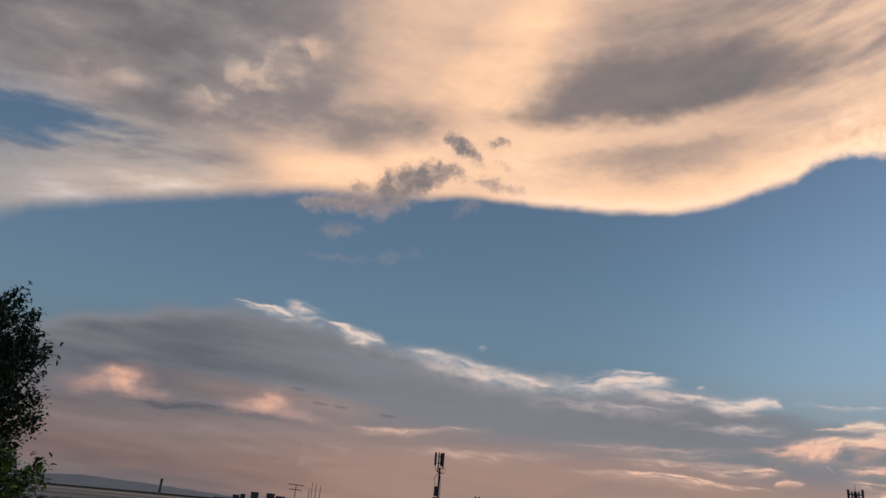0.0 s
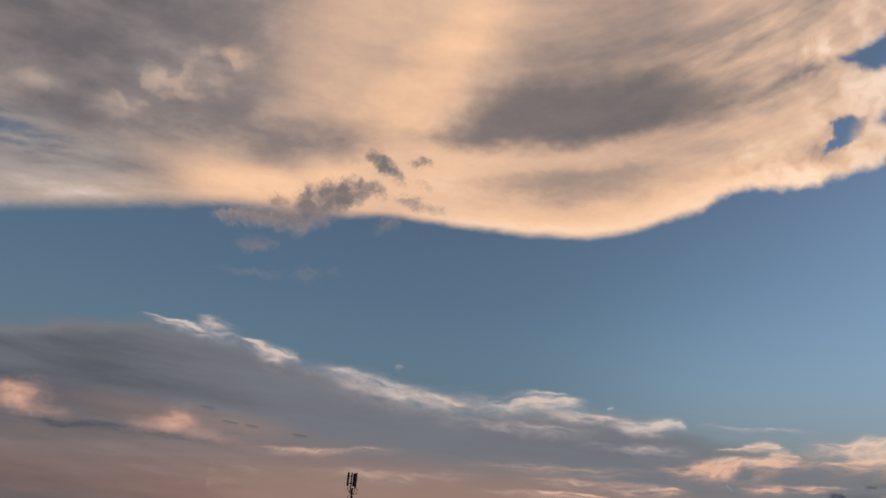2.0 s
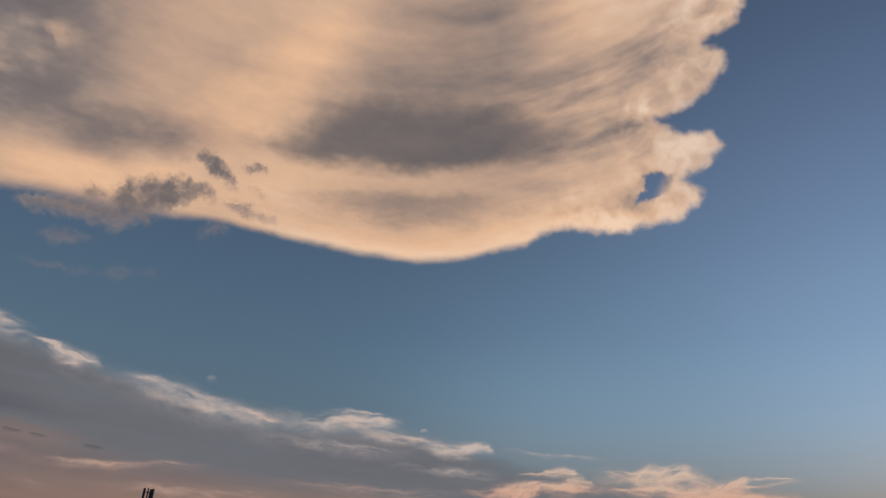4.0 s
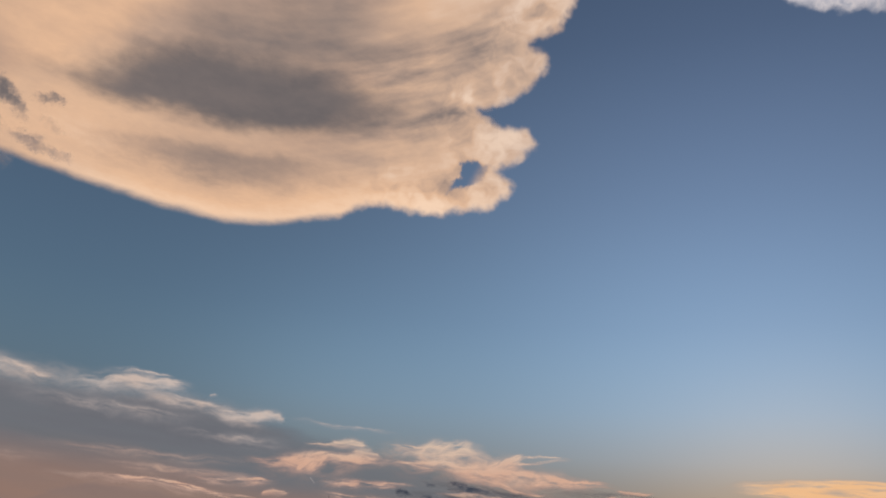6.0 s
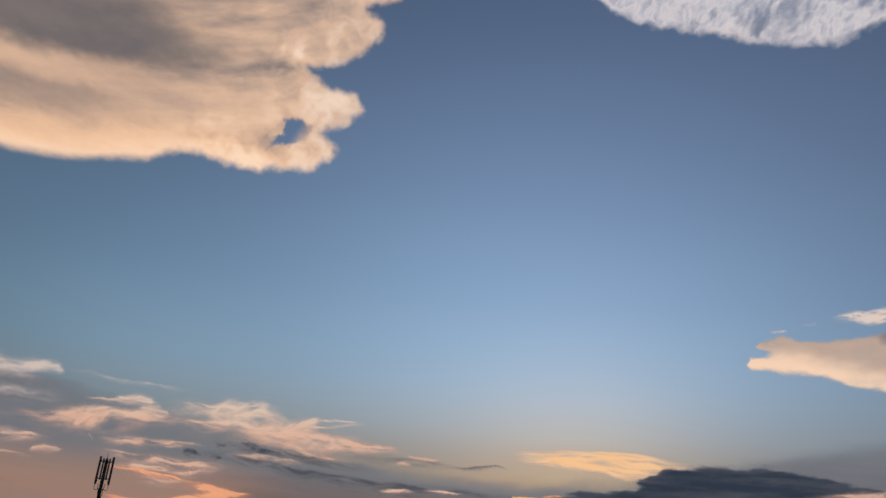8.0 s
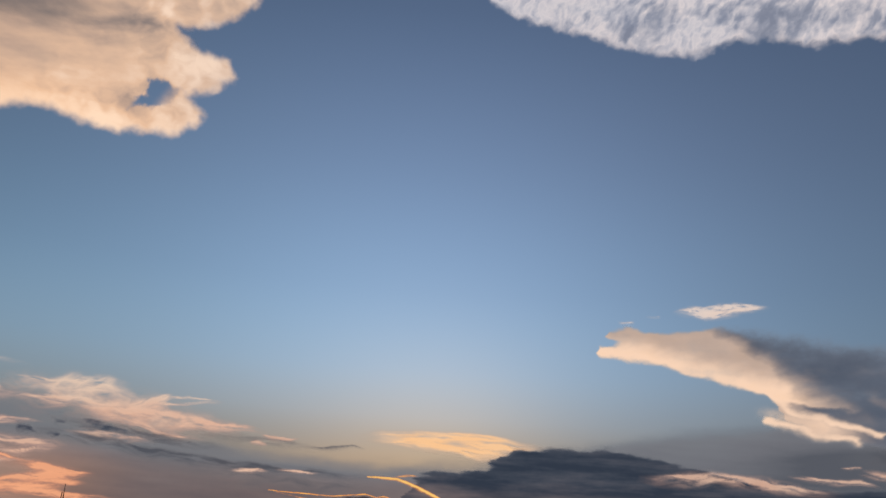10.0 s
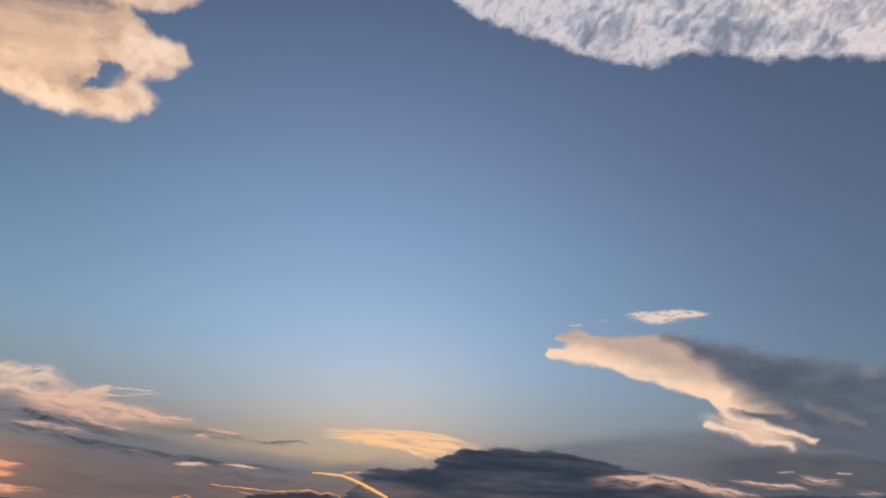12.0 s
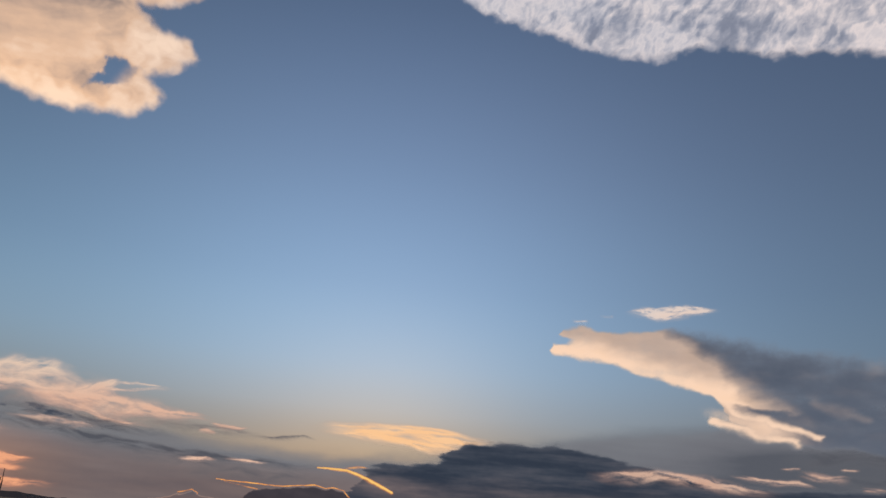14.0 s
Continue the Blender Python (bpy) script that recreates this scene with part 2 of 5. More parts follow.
def great_cloud(A, E):
    rag = ss(20, 34, A)
    wa, we = drawn(A, E)
    la = A + rag * (0.32 * fbm(A * 0.8, E * 0.9, 4, 4, 0.45) + 0.07 * fbm(A * 2.6, E * 2.8, 18, 3))
    le = E + 0.12 * fbm(A * 0.35, E * 0.6, 6, 4) + rag * (0.2 * fbm(A * 0.8, E * 0.9, 5, 4, 0.45) + 0.05 * fbm(A * 2.6, E * 2.8, 19, 3))
    dist = within(la, le, ANVIL_BASE + ANVIL_SIDE) + rag * 0.10 * (billow(A * 0.9, E * 1.05, 15, 3) - 0.2)
    cover = (dist + 0.15) / (0.85 + 0.55 * ss(4, -10, A) + 0.05 * rag)
    hole = within(A + 0.34 * fbm(A * 1.0, E * 1.0, 16, 5, 0.6), E + 0.26 * fbm(A * 1.0, E * 1.0, 17, 5, 0.6), ANVIL_HOLE)
    cover = np.minimum(cover, 1) * (1 - 0.97 * ss(-0.28, 0.34, hole) * (1 - 0.55 * ss(37.5, 38.8, A - 0.5 * (E - 28.6))))
    # painted shading: silky streaks along the drift, cottony lumps at the ragged end
    drift = E - 0.0055 * np.clip(A - 8, 0, 40) ** 2
    along = A * 0.8 + 0.5 * E
    silk = silky(A, E)
    thread = fbm(along * 0.16, drift * 0.7, 10, 5, 0.52)
    cotton = fbm(A * 0.34 + E * 0.16 + 0.5 * fbm(A * 0.3, E * 0.4, 13, 3), E * 0.52 - A * 0.12 + 0.4 * fbm(A * 0.3, E * 0.4, 14, 3), 7, 5, 0.5)
    # g is the painted greyness: 0 sunlit cream, 1 shaded grey
    g = 0.28 + 0.10 * ss(10, 0, A) * ss(26.5, 30, E) - 0.10 * ss(26, 34, A) + 0.07 * ss(6, 14, A) * ss(32, 24, A) * ss(26.5, 29.5, we) + 0.08 * silk + 0.022 * thread
    high = ss(-4, 7, (wa - 6) - (we - 33) * 1.15) * ss(30.0, 35, we) * (0.15 - 0.06 * ss(22, 36, A) + 0.11 * silk + 0.04 * thread)
    g = g + high + 0.10 * ss(-0.6, 0.8, oval(wa, we, 15, 39.6, 8, 2.4, 4))
    core = anvil_core(wa, we)
    fan = np.maximum(stroke(wa, we, [(23, 32.6, 1.8), (29.6, 34.8, 2.2), (33, 36.4, 2.0), (39, 39.4, 1.4)]), stroke(wa, we, [(26, 31.8, 1.2), (32.5, 32.2, 1.2), (36, 33.4, 0.8)]) - 0.1)
    g = g + 0.32 * ss(-0.8, 1.0, fan) * (0.8 + 0.6 * thread) * (1 - core)
    g = g + 0.10 * ss(-0.7, 0.9, oval(wa, we, 31, 30.7, 8, 2.6, 14)) * (1 - core) * (1 + 0.8 * thread)
    near = ss(6.5, 0.8, dist) * ss(26, 34, A)
    g = g + near * (0.03 - 0.26 * cotton) + 0.14 * ss(-1.2, 0.2, hole) * ss(38.6, 36.5, A)
    rim_ = ss(2.0, 0.3, dist) * ss(0, 10, A)
    g = g * (1 - 0.55 * rim_)
    # the grey western half
    bound = np.interp(E, [19, 22, 25.4, 28, 31, 36.9, 41], [-23, -21.5, -18.5, -13.5, -12, -12, -10])
    grey = ss(9.5, -7.5, wa - bound)
    mottle = fbm(A * 0.13 + E * 0.09, E * 0.30 - A * 0.07, 8, 5, 0.55)
    left = 0.88 + 0.19 * mottle + 0.05 * thread
    g = g + (left - g) * grey
    g = g + 0.30 * ss(-0.7, 0.8, oval(wa, we, -6.5, 28.2, 6.5, 1.7, 12)) * (1 + 0.5 * mottle) * (1 - grey)
    lumps = ss(-0.35, 0.55, fbm(A * 0.30 + E * 0.22 + 0.3 * fbm(A * 0.4, E * 0.5, 12, 3), E * 0.34 - A * 0.12, 11, 4, 0.5))
    puffs = (0.5 + 0.5 * lumps) * np.maximum(ss(-0.5, 0.7, oval(wa, we, -17.6, 29.7, 5.5, 2.3, 32)), 0.75 * ss(-0.5, 0.7, oval(wa, we, -28.4, 27.0, 4.2, 1.6, 10)))
    puffs = np.maximum(puffs, 0.8 * ss(-0.3, 0.8, oval(wa, we, -13.4, 32.6, 2.6, 1.3, 25)) * (0.4 + 0.6 * lumps))
    shade_ = ss(-0.5, 0.8, oval(wa, we, -22.5, 28.0, 3.2, 1.2, 30)) + ss(-0.5, 0.8, oval(wa, we, -12.6, 29.8, 2.6, 1.6, -40))
    g = g - 0.42 * puffs + 0.07 * shade_
    glow_ = ss(-0.5, 0.8, oval(wa, we, 3.0, 33.2, 9, 2.6, 40)) + 0.9 * ss(-0.4, 0.8, oval(A, E, -8, 24.6, 9, 1.8, 5))
    g = g - 0.09 * glow_ * (1 - grey) * (1 - core)
    # thin white haze and the blue gap low in the west
    haze = ss(-12, -22, A) * ss(27.5, 23.5, E + 0.12 * (A + 25))
    cirrus = fbm(A * 0.12 + E * 0.05, (E - A * 0.14) * 0.7, 19, 6, 0.6)
    band = ss(-0.5, 0.7, oval(A, E, -24, 20.2, 14, 1.7, 11))
    g = g + haze * (0.52 - 0.26 * band + 0.20 * cirrus - g)
    gap = ss(-0.4, 0.7, oval(wa, we, -33.0, 23.0, 8.5, 1.6, 12) + 0.5 * cirrus)
    cover = cover * (1 - haze * (0.10 - 0.06 * band + 0.70 * gap - 0.12 * cirrus + 0.30 * ss(-25, -35, A)))
    tint = 0.80 + 0.2 * ss(4, 12, A) * ss(29, 26, E) - 0.74 * grey ** 1.7 + 0.35 * glow_ + 0.42 * puffs + 0.1 * fbm(A * 0.1, E * 0.15, 14) - 0.15 * ss(26, 38, A) - 0.12 * ss(36, 42, A)
    tint = tint + haze * (0.0 + 0.25 * band * ss(-34, -18, A) - tint)
    return 0.40 + 0.56 * np.clip(g, 0, 1.05), tint, cover


# az, el, half-widths, tilt, weight
SCUD_MAIN = ((-10.6, 21.9, 1.3, 0.5, 5, 0.6), (-8.8, 22.2, 2.2, 0.62, 5, 0.75), (-6.6, 22.3, 2.4, 0.7, 4, 0.8), (-4.6, 22.8, 2.0, 0.75, 15, 0.85), (-7.4, 23.6, 0.9, 0.45, 0, 0.8), (-5.2, 24.4, 0.8, 0.7, 0, 0.95),
             (-4.9, 23.5, 1.2, 0.8, 0, 1.0), (-3.6, 24.9, 0.9, 0.7, 0, 1.0), (-3.4, 23.9, 1.1, 0.8, 10, 1.0), (-2.4, 25.2, 1.0, 0.8, 0, 1.1), (-2.2, 24.4, 1.3, 0.9, 20, 1.1), (-0.9, 25.8, 0.6, 0.5, 0, 0.9),
             (-0.7, 25.0, 1.1, 0.6, 15, 0.8), (0.1, 25.7, 0.9, 0.45, 0, 0.75), (0.9, 25.2, 0.7, 0.4, -20, 0.6), (2.9, 24.95, 0.9, 0.4, 10, 0.6), (3.9, 24.7, 1.0, 0.42, -8, 0.75), (5.2, 24.5, 0.7, 0.32, -10, 0.55), (6.1, 24.4, 0.4, 0.35, 0, 0.35))
SCUD_TOP = ((-0.1, 27.9, 0.75, 0.45, -10, 0.8), (0.85, 27.5, 1.05, 0.62, -25, 1.15), (1.6, 27.1, 0.85, 0.5, -25, 1.0), (2.4, 26.4, 0.6, 0.4, -40, 0.5), (3.7, 27.8, 0.7, 0.42, 10, 0.8), (4.3, 28.1, 0.45, 0.3, 10, 0.7),
            (4.6, 26.2, 0.8, 0.3, -20, 0.4), (-1.6, 27.4, 0.5, 0.4, 0, 0.35))
SCUD_LOW = ((1.7, 22.8, 1.0, 0.45, 25, 0.55), (2.0, 23.3, 0.8, 0.4, 30, 0.5), (-5.3, 21.6, 0.8, 0.4, 30, 0.5), (-8.4, 20.2, 1.4, 0.5, 6, 0.62), (-8.4, 18.05, 2.4, 0.3, 2, 0.36), (-4.2, 18.5, 1.1, 0.55, 0, 0.36),
            (-2.2, 19.0, 0.6, 0.35, 0, 0.26))


def scud(ovals, seed):
    def field(A, E):
        wa = A + 0.32 * fbm(A * 0.9, E * 1.0, 21, 4) + 0.16 * fbm(A * 3.0, E * 3.2, 25, 4, 0.6)
        we = E + 0.24 * fbm(A * 0.9, E * 1.0, 22, 4) + 0.14 * fbm(A * 3.0, E * 3.2, 28, 4, 0.6)
        f, lit_ = np.zeros_like(A), np.zeros_like(A)
        for a, e, ra, re, tilt, k in ovals:
            o = oval(wa, we, a, e, ra * 1.35, re * 1.4, tilt)
            f = 1 - (1 - f) * (1 - np.clip(k * 0.9 * ss(-0.35, 0.9, o), 0, 1))
            lit_ = np.maximum(lit_, ss(0.0, 0.9, o) * k)
        crumb = billow(wa * 1.15, we * 1.4, seed, 4)
        puff = billow(A * 0.75 + 0.2 * f, E * 0.9, seed + 3, 5)
        c = f * (0.92 + 0.30 * (crumb - 0.3)) + 0.22 * (puff - 0.35) * np.minimum(f * 3, 1)
        low = ss(0.6, -1.6, E - 23.6 - 0.25 * (A + 4.5))
        return np.clip(0.20 + 0.50 * lit_ + 0.30 * (f - 0.5) - 0.22 * (puff - 0.2), 0, 1), low, c * (0.95 - 0.15 * low)
    return field


DECK_TOP = [(-48, 7.5), (-30, 9.6), (-26, 11.2), (-20, 12.9), (-15.3, 13.8), (-10.1, 13.5), (-4.8, 12.4), (-2, 11.8), (3.7, 10.5), (10.1, 9.8), (14.3, 10.2), (18.7, 10.1), (19.8, 9.9),
            (22.1, 9.6), (25, 9.1), (27.5, 8.5), (31, 7.9), (36, 7.2), (42, 6.2), (50, 5.2), (58, 5.0), (66, 5.8), (72, 6.8), (80, 8.2), (90, 9.2), (104, 9.6)]


def deck(A, E):
    we = E + 0.22 * fbm(A * 0.25, E * 0.8, 31)
    wa = A + 0.9 * fbm(A * 0.2, E * 0.6, 32)
    top = lower_edge(DECK_TOP)
    inside = top(wa) - we
    edge = ss(-0.3, 1.3 + 0.9 * ss(0, -14, A), inside + 0.5 * ss(4, -8, A)) * ss(-50, -40, A)
    # thin, grey and low paint the deck darker or lighter by region
    thin = 1.42 - 0.60 * ss(-24, 6, A) - 0.05 * ss(34, 48, A) - 0.12 * ss(60, 68, A) + 0.22 * ss(64, 80, A) + 0.45 * ss(80, 90, A) * ss(8.5, 6.0, E)
    lay = fbm((A + E) * 0.05, (E + A * 0.035) * 0.5, 33, 4)
    fine = fbm(A * 0.2, (E + A * 0.03) * 1.6, 34, 5)
    grey = 0.34 * ss(-0.5, 0.9, oval(wa, we, -12.5, 9.0, 9, 0.7, -3)) + 0.32 * ss(-0.4, 0.7, oval(wa, we, 12, 8.6, 13, 1.5, -2))
    grey += 0.32 * ss(-7, 0, A) * ss(28, 18, A) * ss(4.0, 6.5, E) + 0.4 * ss(66, 82, A) * ss(9.0, 6.0, E) + 0.6 * ss(84, 92, A) * ss(7.5, 5.5, E)
    mound = lower_edge([(7, 0.5), (9.5, 2.3), (11.5, 3.3), (13.5, 3.75), (17, 3.6), (22, 2.6), (27, 1.2), (30, 0)])
    grey += 0.28 * ss(0, 0.35, mound(A) - E + 0.12 * fbm(A * 0.9, E, 35))
    low = 0.16 * ss(5, 0.5, E) * ss(-5, -22, A) + 0.72 * ss(32, 42, A) * ss(5.0, 1.5, E)
    d = edge * (thin + low) * (0.50 + 0.26 * grey + 0.08 * lay + 0.04 * fine)
    d = np.where(E < -0.4, 0, d)
    tint = ss(9.0, 2.5, E - 0.04 * np.minimum(A + 5, 0) + 0.05 * np.clip(A, 0, 30)) * (0.85 + 0.15 * lay) + 0.25 * ss(5, 25, A) * ss(8, 4, E) - 0.5 * grey - 0.55 * ss(14, 26, A) * ss(2.6, 4.8, E) - 0.5 * ss(36, 44, A)
    tint = tint + 0.4 * ss(-0.4, 0.8, oval(wa, we, -13, 7.3, 9, 0.9, -2)) - 0.45 * ss(2.2, 0.4, E) * ss(-8, -20, A)
    return np.maximum(d, 0), tint


def wisps(lines, seed, rough=0.5, stretch=0.35, warm=0.5, warp=0.35, lean=0.0, wide=1.5, fall=0.0, boost=1.0, blush=None):
    """Streaks and puffs along lines of (az, el, half-width), with a weight each, torn into filaments; fall: how softly they trail off downwards."""
    def field(A, E):
        wa = A + warp * 2.2 * fbm(A * 0.35, E * 0.8, seed, 6, 0.58)
        we = E + warp * 0.9 * fbm(A * 0.35, E * 1.0, seed + 1, 6, 0.58)
        d = np.zeros_like(A)
        for k, *path in lines:
            mid = np.interp(wa, [p[0] for p in path], [p[1] for p in path])
            below = np.where(we < mid, mid + (we - mid) / (1 + fall), we)
            d = np.maximum(d, k * np.clip(stroke(wa, below, [(a, e, w * wide) for a, e, w in path]), 0, 1) ** 1.25)
        x = A * stretch + 0.5 * fbm(A * 0.3, E * 0.7, seed + 4, 3)
        y = (E + A * lean) * 1.7 + 0.6 * fbm(A * 0.25, E * 0.6, seed + 5, 3)
        hair = 0.75 * fbm(x, y, seed + 2, 6, 0.62) + 0.25 * billow(x * 1.3, y * 1.2, seed + 6, 4) + 0.4 * fbm(A * 0.22, E * 0.6, seed + 7, 2)
        d = np.clip(boost * d * (1.12 + rough * 1.5 * (hair - 0.2)), 0, 1.1)
        base = ss(blush[0], blush[1], E) if blush else np.full_like(A, warm)
        return d, base + 0.3 * fbm(A * 0.3, E * 0.9, seed + 3)
    return field


def strands(lines, seed, warm=0.5, blush=None, hair=0.7, warp=0.16, gain_=1.0, fine=0.45):
    """Combed streaks along lines of (az, el, half-width) with a weight each; a weight below 0 keeps its ends full."""
    def field(A, E):
        wa, we = A + warp * 1.8 * fbm(A * 0.4, E * 0.9, seed, 4, 0.45), E + warp * fbm(A * 0.4, E * 0.9, seed + 1, 4, 0.45)
        clear = np.ones_like(A)
        for i, (k, *path) in enumerate(lines):
            best, across, run = np.full_like(A, 9.0), np.zeros_like(A), np.zeros_like(A)
            length = 0.0
            for (a0, e0, w0), (a1, e1, w1) in zip(path, path[1:]):
                da, de = a1 - a0, e1 - e0
                seg = math.hypot(da, de)
                t = np.clip(((wa - a0) * da + (we - e0) * de) / seg ** 2, 0, 1)
                u = np.hypot(wa - a0 - t * da, we - e0 - t * de) / (w0 + t * (w1 - w0))
                closer = u < best
                best = np.where(closer, u, best)
                across = np.where(closer, u * np.sign(da * (we - e0) - de * (wa - a0)), across)
                run = np.where(closer, length + t * seg, run)
                length += seg
            m = best < 3.2
            n, r = across[m], run[m]
            body = np.exp(-0.8 * np.where(n > 0, n * 1.4, n * 0.66) ** 2)
            if k > 0:
                body = body * ss(0, 0.35 * length, r) * ss(length, 0.7 * length, r)
            comb = fbm(r * fine + i * 7.3, n * 0.8 + 0.5 * perlin(r * 0.6, n * 0.4, seed + 9), seed + 2 + i % 7, 6, 0.55)
            clear[m] = clear[m] * (1 - 0.94 * np.clip(abs(k) * body * (1.15 + (hair if k > 0 else 0.3 * hair) * 1.8 * comb), 0, 1))
        c = 1 - clear
        base = ss(blush[0], blush[1], E) if blush else np.full_like(A, warm)
        return c * 0.95, base + 0.25 * fbm(A * 0.3, E * 0.9, seed + 3), c * gain_
    return field


def glow_puff(ovals, seed):
    """Soft puffs of (az, el, half-widths, tilt, weight), bright above and dissolving downwards."""
    def field(A, E):
        wa, we = A + 0.45 * fbm(A * 0.5, E * 0.9, seed, 5, 0.55), E + 0.28 * fbm(A * 0.5, E * 1.0, seed + 1, 5, 0.55)
        f = np.zeros_like(A)
        for a, e, ra, re, tilt, k in ovals:
            f = 1 - (1 - f) * (1 - k * ss(-0.7, 1.0, oval(wa, we, a, e, ra, re, tilt)) ** 1.3)
        f = f * (1 + 0.25 * fbm(A * 0.8, E * 1.6, seed + 2, 5, 0.55))
        return f, 0.6 + 0.3 * f, f * 0.95
    return field


def flank(A, E):
    wa, we = A + 0.34 * fbm(A * 0.5, E * 0.9, 61, 5, 0.48), E + 0.22 * fbm(A * 0.5, E * 0.9, 62, 5, 0.48)
    lower = lower_edge([(74.2, 13.4), (74.6, 13.0), (76, 12.75), (78, 12.5), (80, 11.9), (82, 11.25), (83.4, 10.9), (85, 10.5), (86.1, 10.1), (86.5, 9.6), (87.0, 8.3), (88.5, 7.7), (91, 7.0), (94, 6.8), (98, 6.0), (106, 5.0)])
    upper = lower_edge([(74.2, 13.2), (74.8, 14.6), (75.2, 15.35), (76.5, 15.5), (78, 15.2), (81, 15.1), (84.5, 15.5), (88, 15.3), (92, 14.4), (96, 13.8), (106, 13.4)])
    band = lower_edge([(74, 13.0), (78, 12.5), (82, 11.25), (86.2, 10.1), (88, 9.8), (90, 9.7), (94, 9.6)])
    low, high = we - lower(wa), upper(wa) - we
    notch = -oval(wa, we, 74.7, 14.2, 0.9, 0.26, -8) * 0.5
    body = ss(-0.05, 0.5, np.minimum(low, notch)) * ss(-0.05, 0.5 + 1.8 * ss(82, 88, A), high)
    h = we - band(wa)
    hook = ss(0, 1.0, stroke(wa, we, [(85.9, 8.75, 0.5), (87, 8.35, 0.75), (89, 7.85, 0.85), (91.3, 7.25, 0.6)]))
    hook = np.maximum(hook, ss(0, 0.9, stroke(wa, we, [(87.3, 10.6, 0.8), (86.9, 10.0, 0.6), (87.3, 9.3, 0.7), (88.6, 8.85, 0.65), (91.5, 8.15, 0.5), (92.6, 7.8, 0.3)])))
    hook = np.maximum(hook, 0.88 * ss(-0.5, 0.7, oval(wa, we, 88.7, 8.35, 3.0, 0.8, -17)))
    d = np.maximum(body * (0.62 + 0.10 * fbm(A * 0.3, E * 0.8, 63)) * (1 - 0.12 * ss(90, 96, A)), hook * 0.6)
    # sunlit band and shaded back, painted through the tint
    above = (wa - 84.1) * 0.59 + (we - 15.5) * 0.81 + 0.25 * fbm(A * 0.4, E * 0.7, 66, 4)
    shade_ = np.maximum(0.34 * ss(0.6, 2.3, h), 0.98 * ss(-2.6, 0.3, above))
    shade_ = np.maximum(shade_, 0.95 * ss(89.0, 92.4, A + 0.35 * (E - 10)))
    shade_ = np.maximum(shade_, 0.85 * ss(0.1, -0.4, h) * ss(86, 87.5, A))
    shine = 0.42 * ss(0, 1.0, stroke(wa, we, [(92.6, 10.0, 0.7), (93.8, 9.6, 0.8), (95.6, 8.9, 0.6)])) + 0.5 * ss(-0.2, 0.9, oval(wa, we, 96.4, 12.3, 1.1, 1.0))
    shade_ = np.clip(shade_ * (1 - 0.95 * hook) * (1 - 0.6 * shine) + 0.10 * fbm(A * 0.4, E * 0.9, 65) * shade_, 0, 1)
    return np.maximum(d - 0.015, 0), 1 - (1 - shade_) ** 1.7


def ripple(A, E):
    base = lower_edge([(60, 42), (64.2, 39.7), (65, 39.1), (67.7, 38.1), (72, 37.1), (75, 36.2), (78.5, 35.2), (82.9, 34.5), (86.2, 35.1), (89.3, 34.7), (92.3, 33.7), (96, 33.5), (100.4, 32.3), (110, 30)])
    far_in = E - base(A) + 0.28 + 0.26 * fbm(A * 0.7, E * 0.9, 71, 3)
    edge = ss(0, 0.8, far_in)
    ua, ue = A * 0.82 + 0.5 * fbm(A * 0.25, E * 0.35, 74), E + 0.5 * fbm(A * 0.25, E * 0.35, 75)
    rip = fbm((ua * 0.78 - ue * 0.62) * 1.15, (ua * 0.62 + ue * 0.78) * 0.5, 72, 5, 0.58)
    lumps = fbm(A * 0.22, E * 0.4, 73)
    # furrow shade and the bright rim are painted through d
    grey = 0.3 * ss(-0.6, 0.8, oval(A, E, 91, 35.6, 6.5, 1.0, -12) + 0.4 * lumps) + 0.14 * ss(-0.5, 0.6, oval(A, E, 78, 37.2, 5, 1.0, -15))
    curl = billow((ua * 0.78 - ue * 0.62) * 0.9, (ua * 0.62 + ue * 0.78) * 0.55, 77, 5)
    rip = 0.55 * rip + 0.35 * fbm((ua * 0.78 - ue * 0.62) * 2.3, (ua * 0.62 + ue * 0.78) * 1.3, 76, 4)
    d = 0.53 + 0.36 * rip - 0.30 * (curl - 0.3) + 0.20 * lumps + 0.06 * ss(0.4, 2.2, far_in) + 0.9 * grey - 0.14 * ss(0.9, 0.2, far_in)
    cover = (far_in + 0.05 + 0.12 * rip) / 0.75
    return np.clip(d, 0.25, 1), 0.45 + 0.4 * lumps + 0.5 * ss(84, 96, A), cover * (0.93 + 0.10 * rip)


def dark_heap(A, E):
    wa, we = A + 0.7 * fbm(A * 0.3, E * 1.4, 81, 5, 0.5), E + 0.24 * fbm(A * 0.42, E * 1.3, 82, 5, 0.5)
    top = lower_edge([(59.5, 1.0), (60.6, 3.6), (61.2, 4.1), (62.5, 4.45), (64.5, 4.5), (66.0, 4.75), (66.7, 5.4), (67.4, 5.9), (68.5, 6.3), (70, 6.6), (72.6, 6.55), (74.6, 6.7), (76.2, 6.4), (78.7, 6.2), (80.4, 5.75), (82.1, 5.3), (84, 4.8), (88, 4.5), (94, 4.6), (106, 5.0)])
    inside = top(wa) - we
    body = ss(0, 0.5, inside)
    gap = 0.9 * ss(-0.4, 0.7, oval(wa, we, 63.3, 2.7, 3.4, 1.05, -6)) + 0.1 * ss(84, 90, A)
    bars = fbm(A * 0.16, E * 1.3, 85, 5, 0.6)
    d = body * (0.86 + 0.22 * bars) - 0.30 * gap * body
    d = np.where(E < -0.4, 0, d)
    return np.maximum(d, 0), 0.55 * ss(4.2, 2.6, E + 0.3 * fbm(A * 0.3, E * 1.6, 84)) + 0.5 * gap - 0.2 * bars


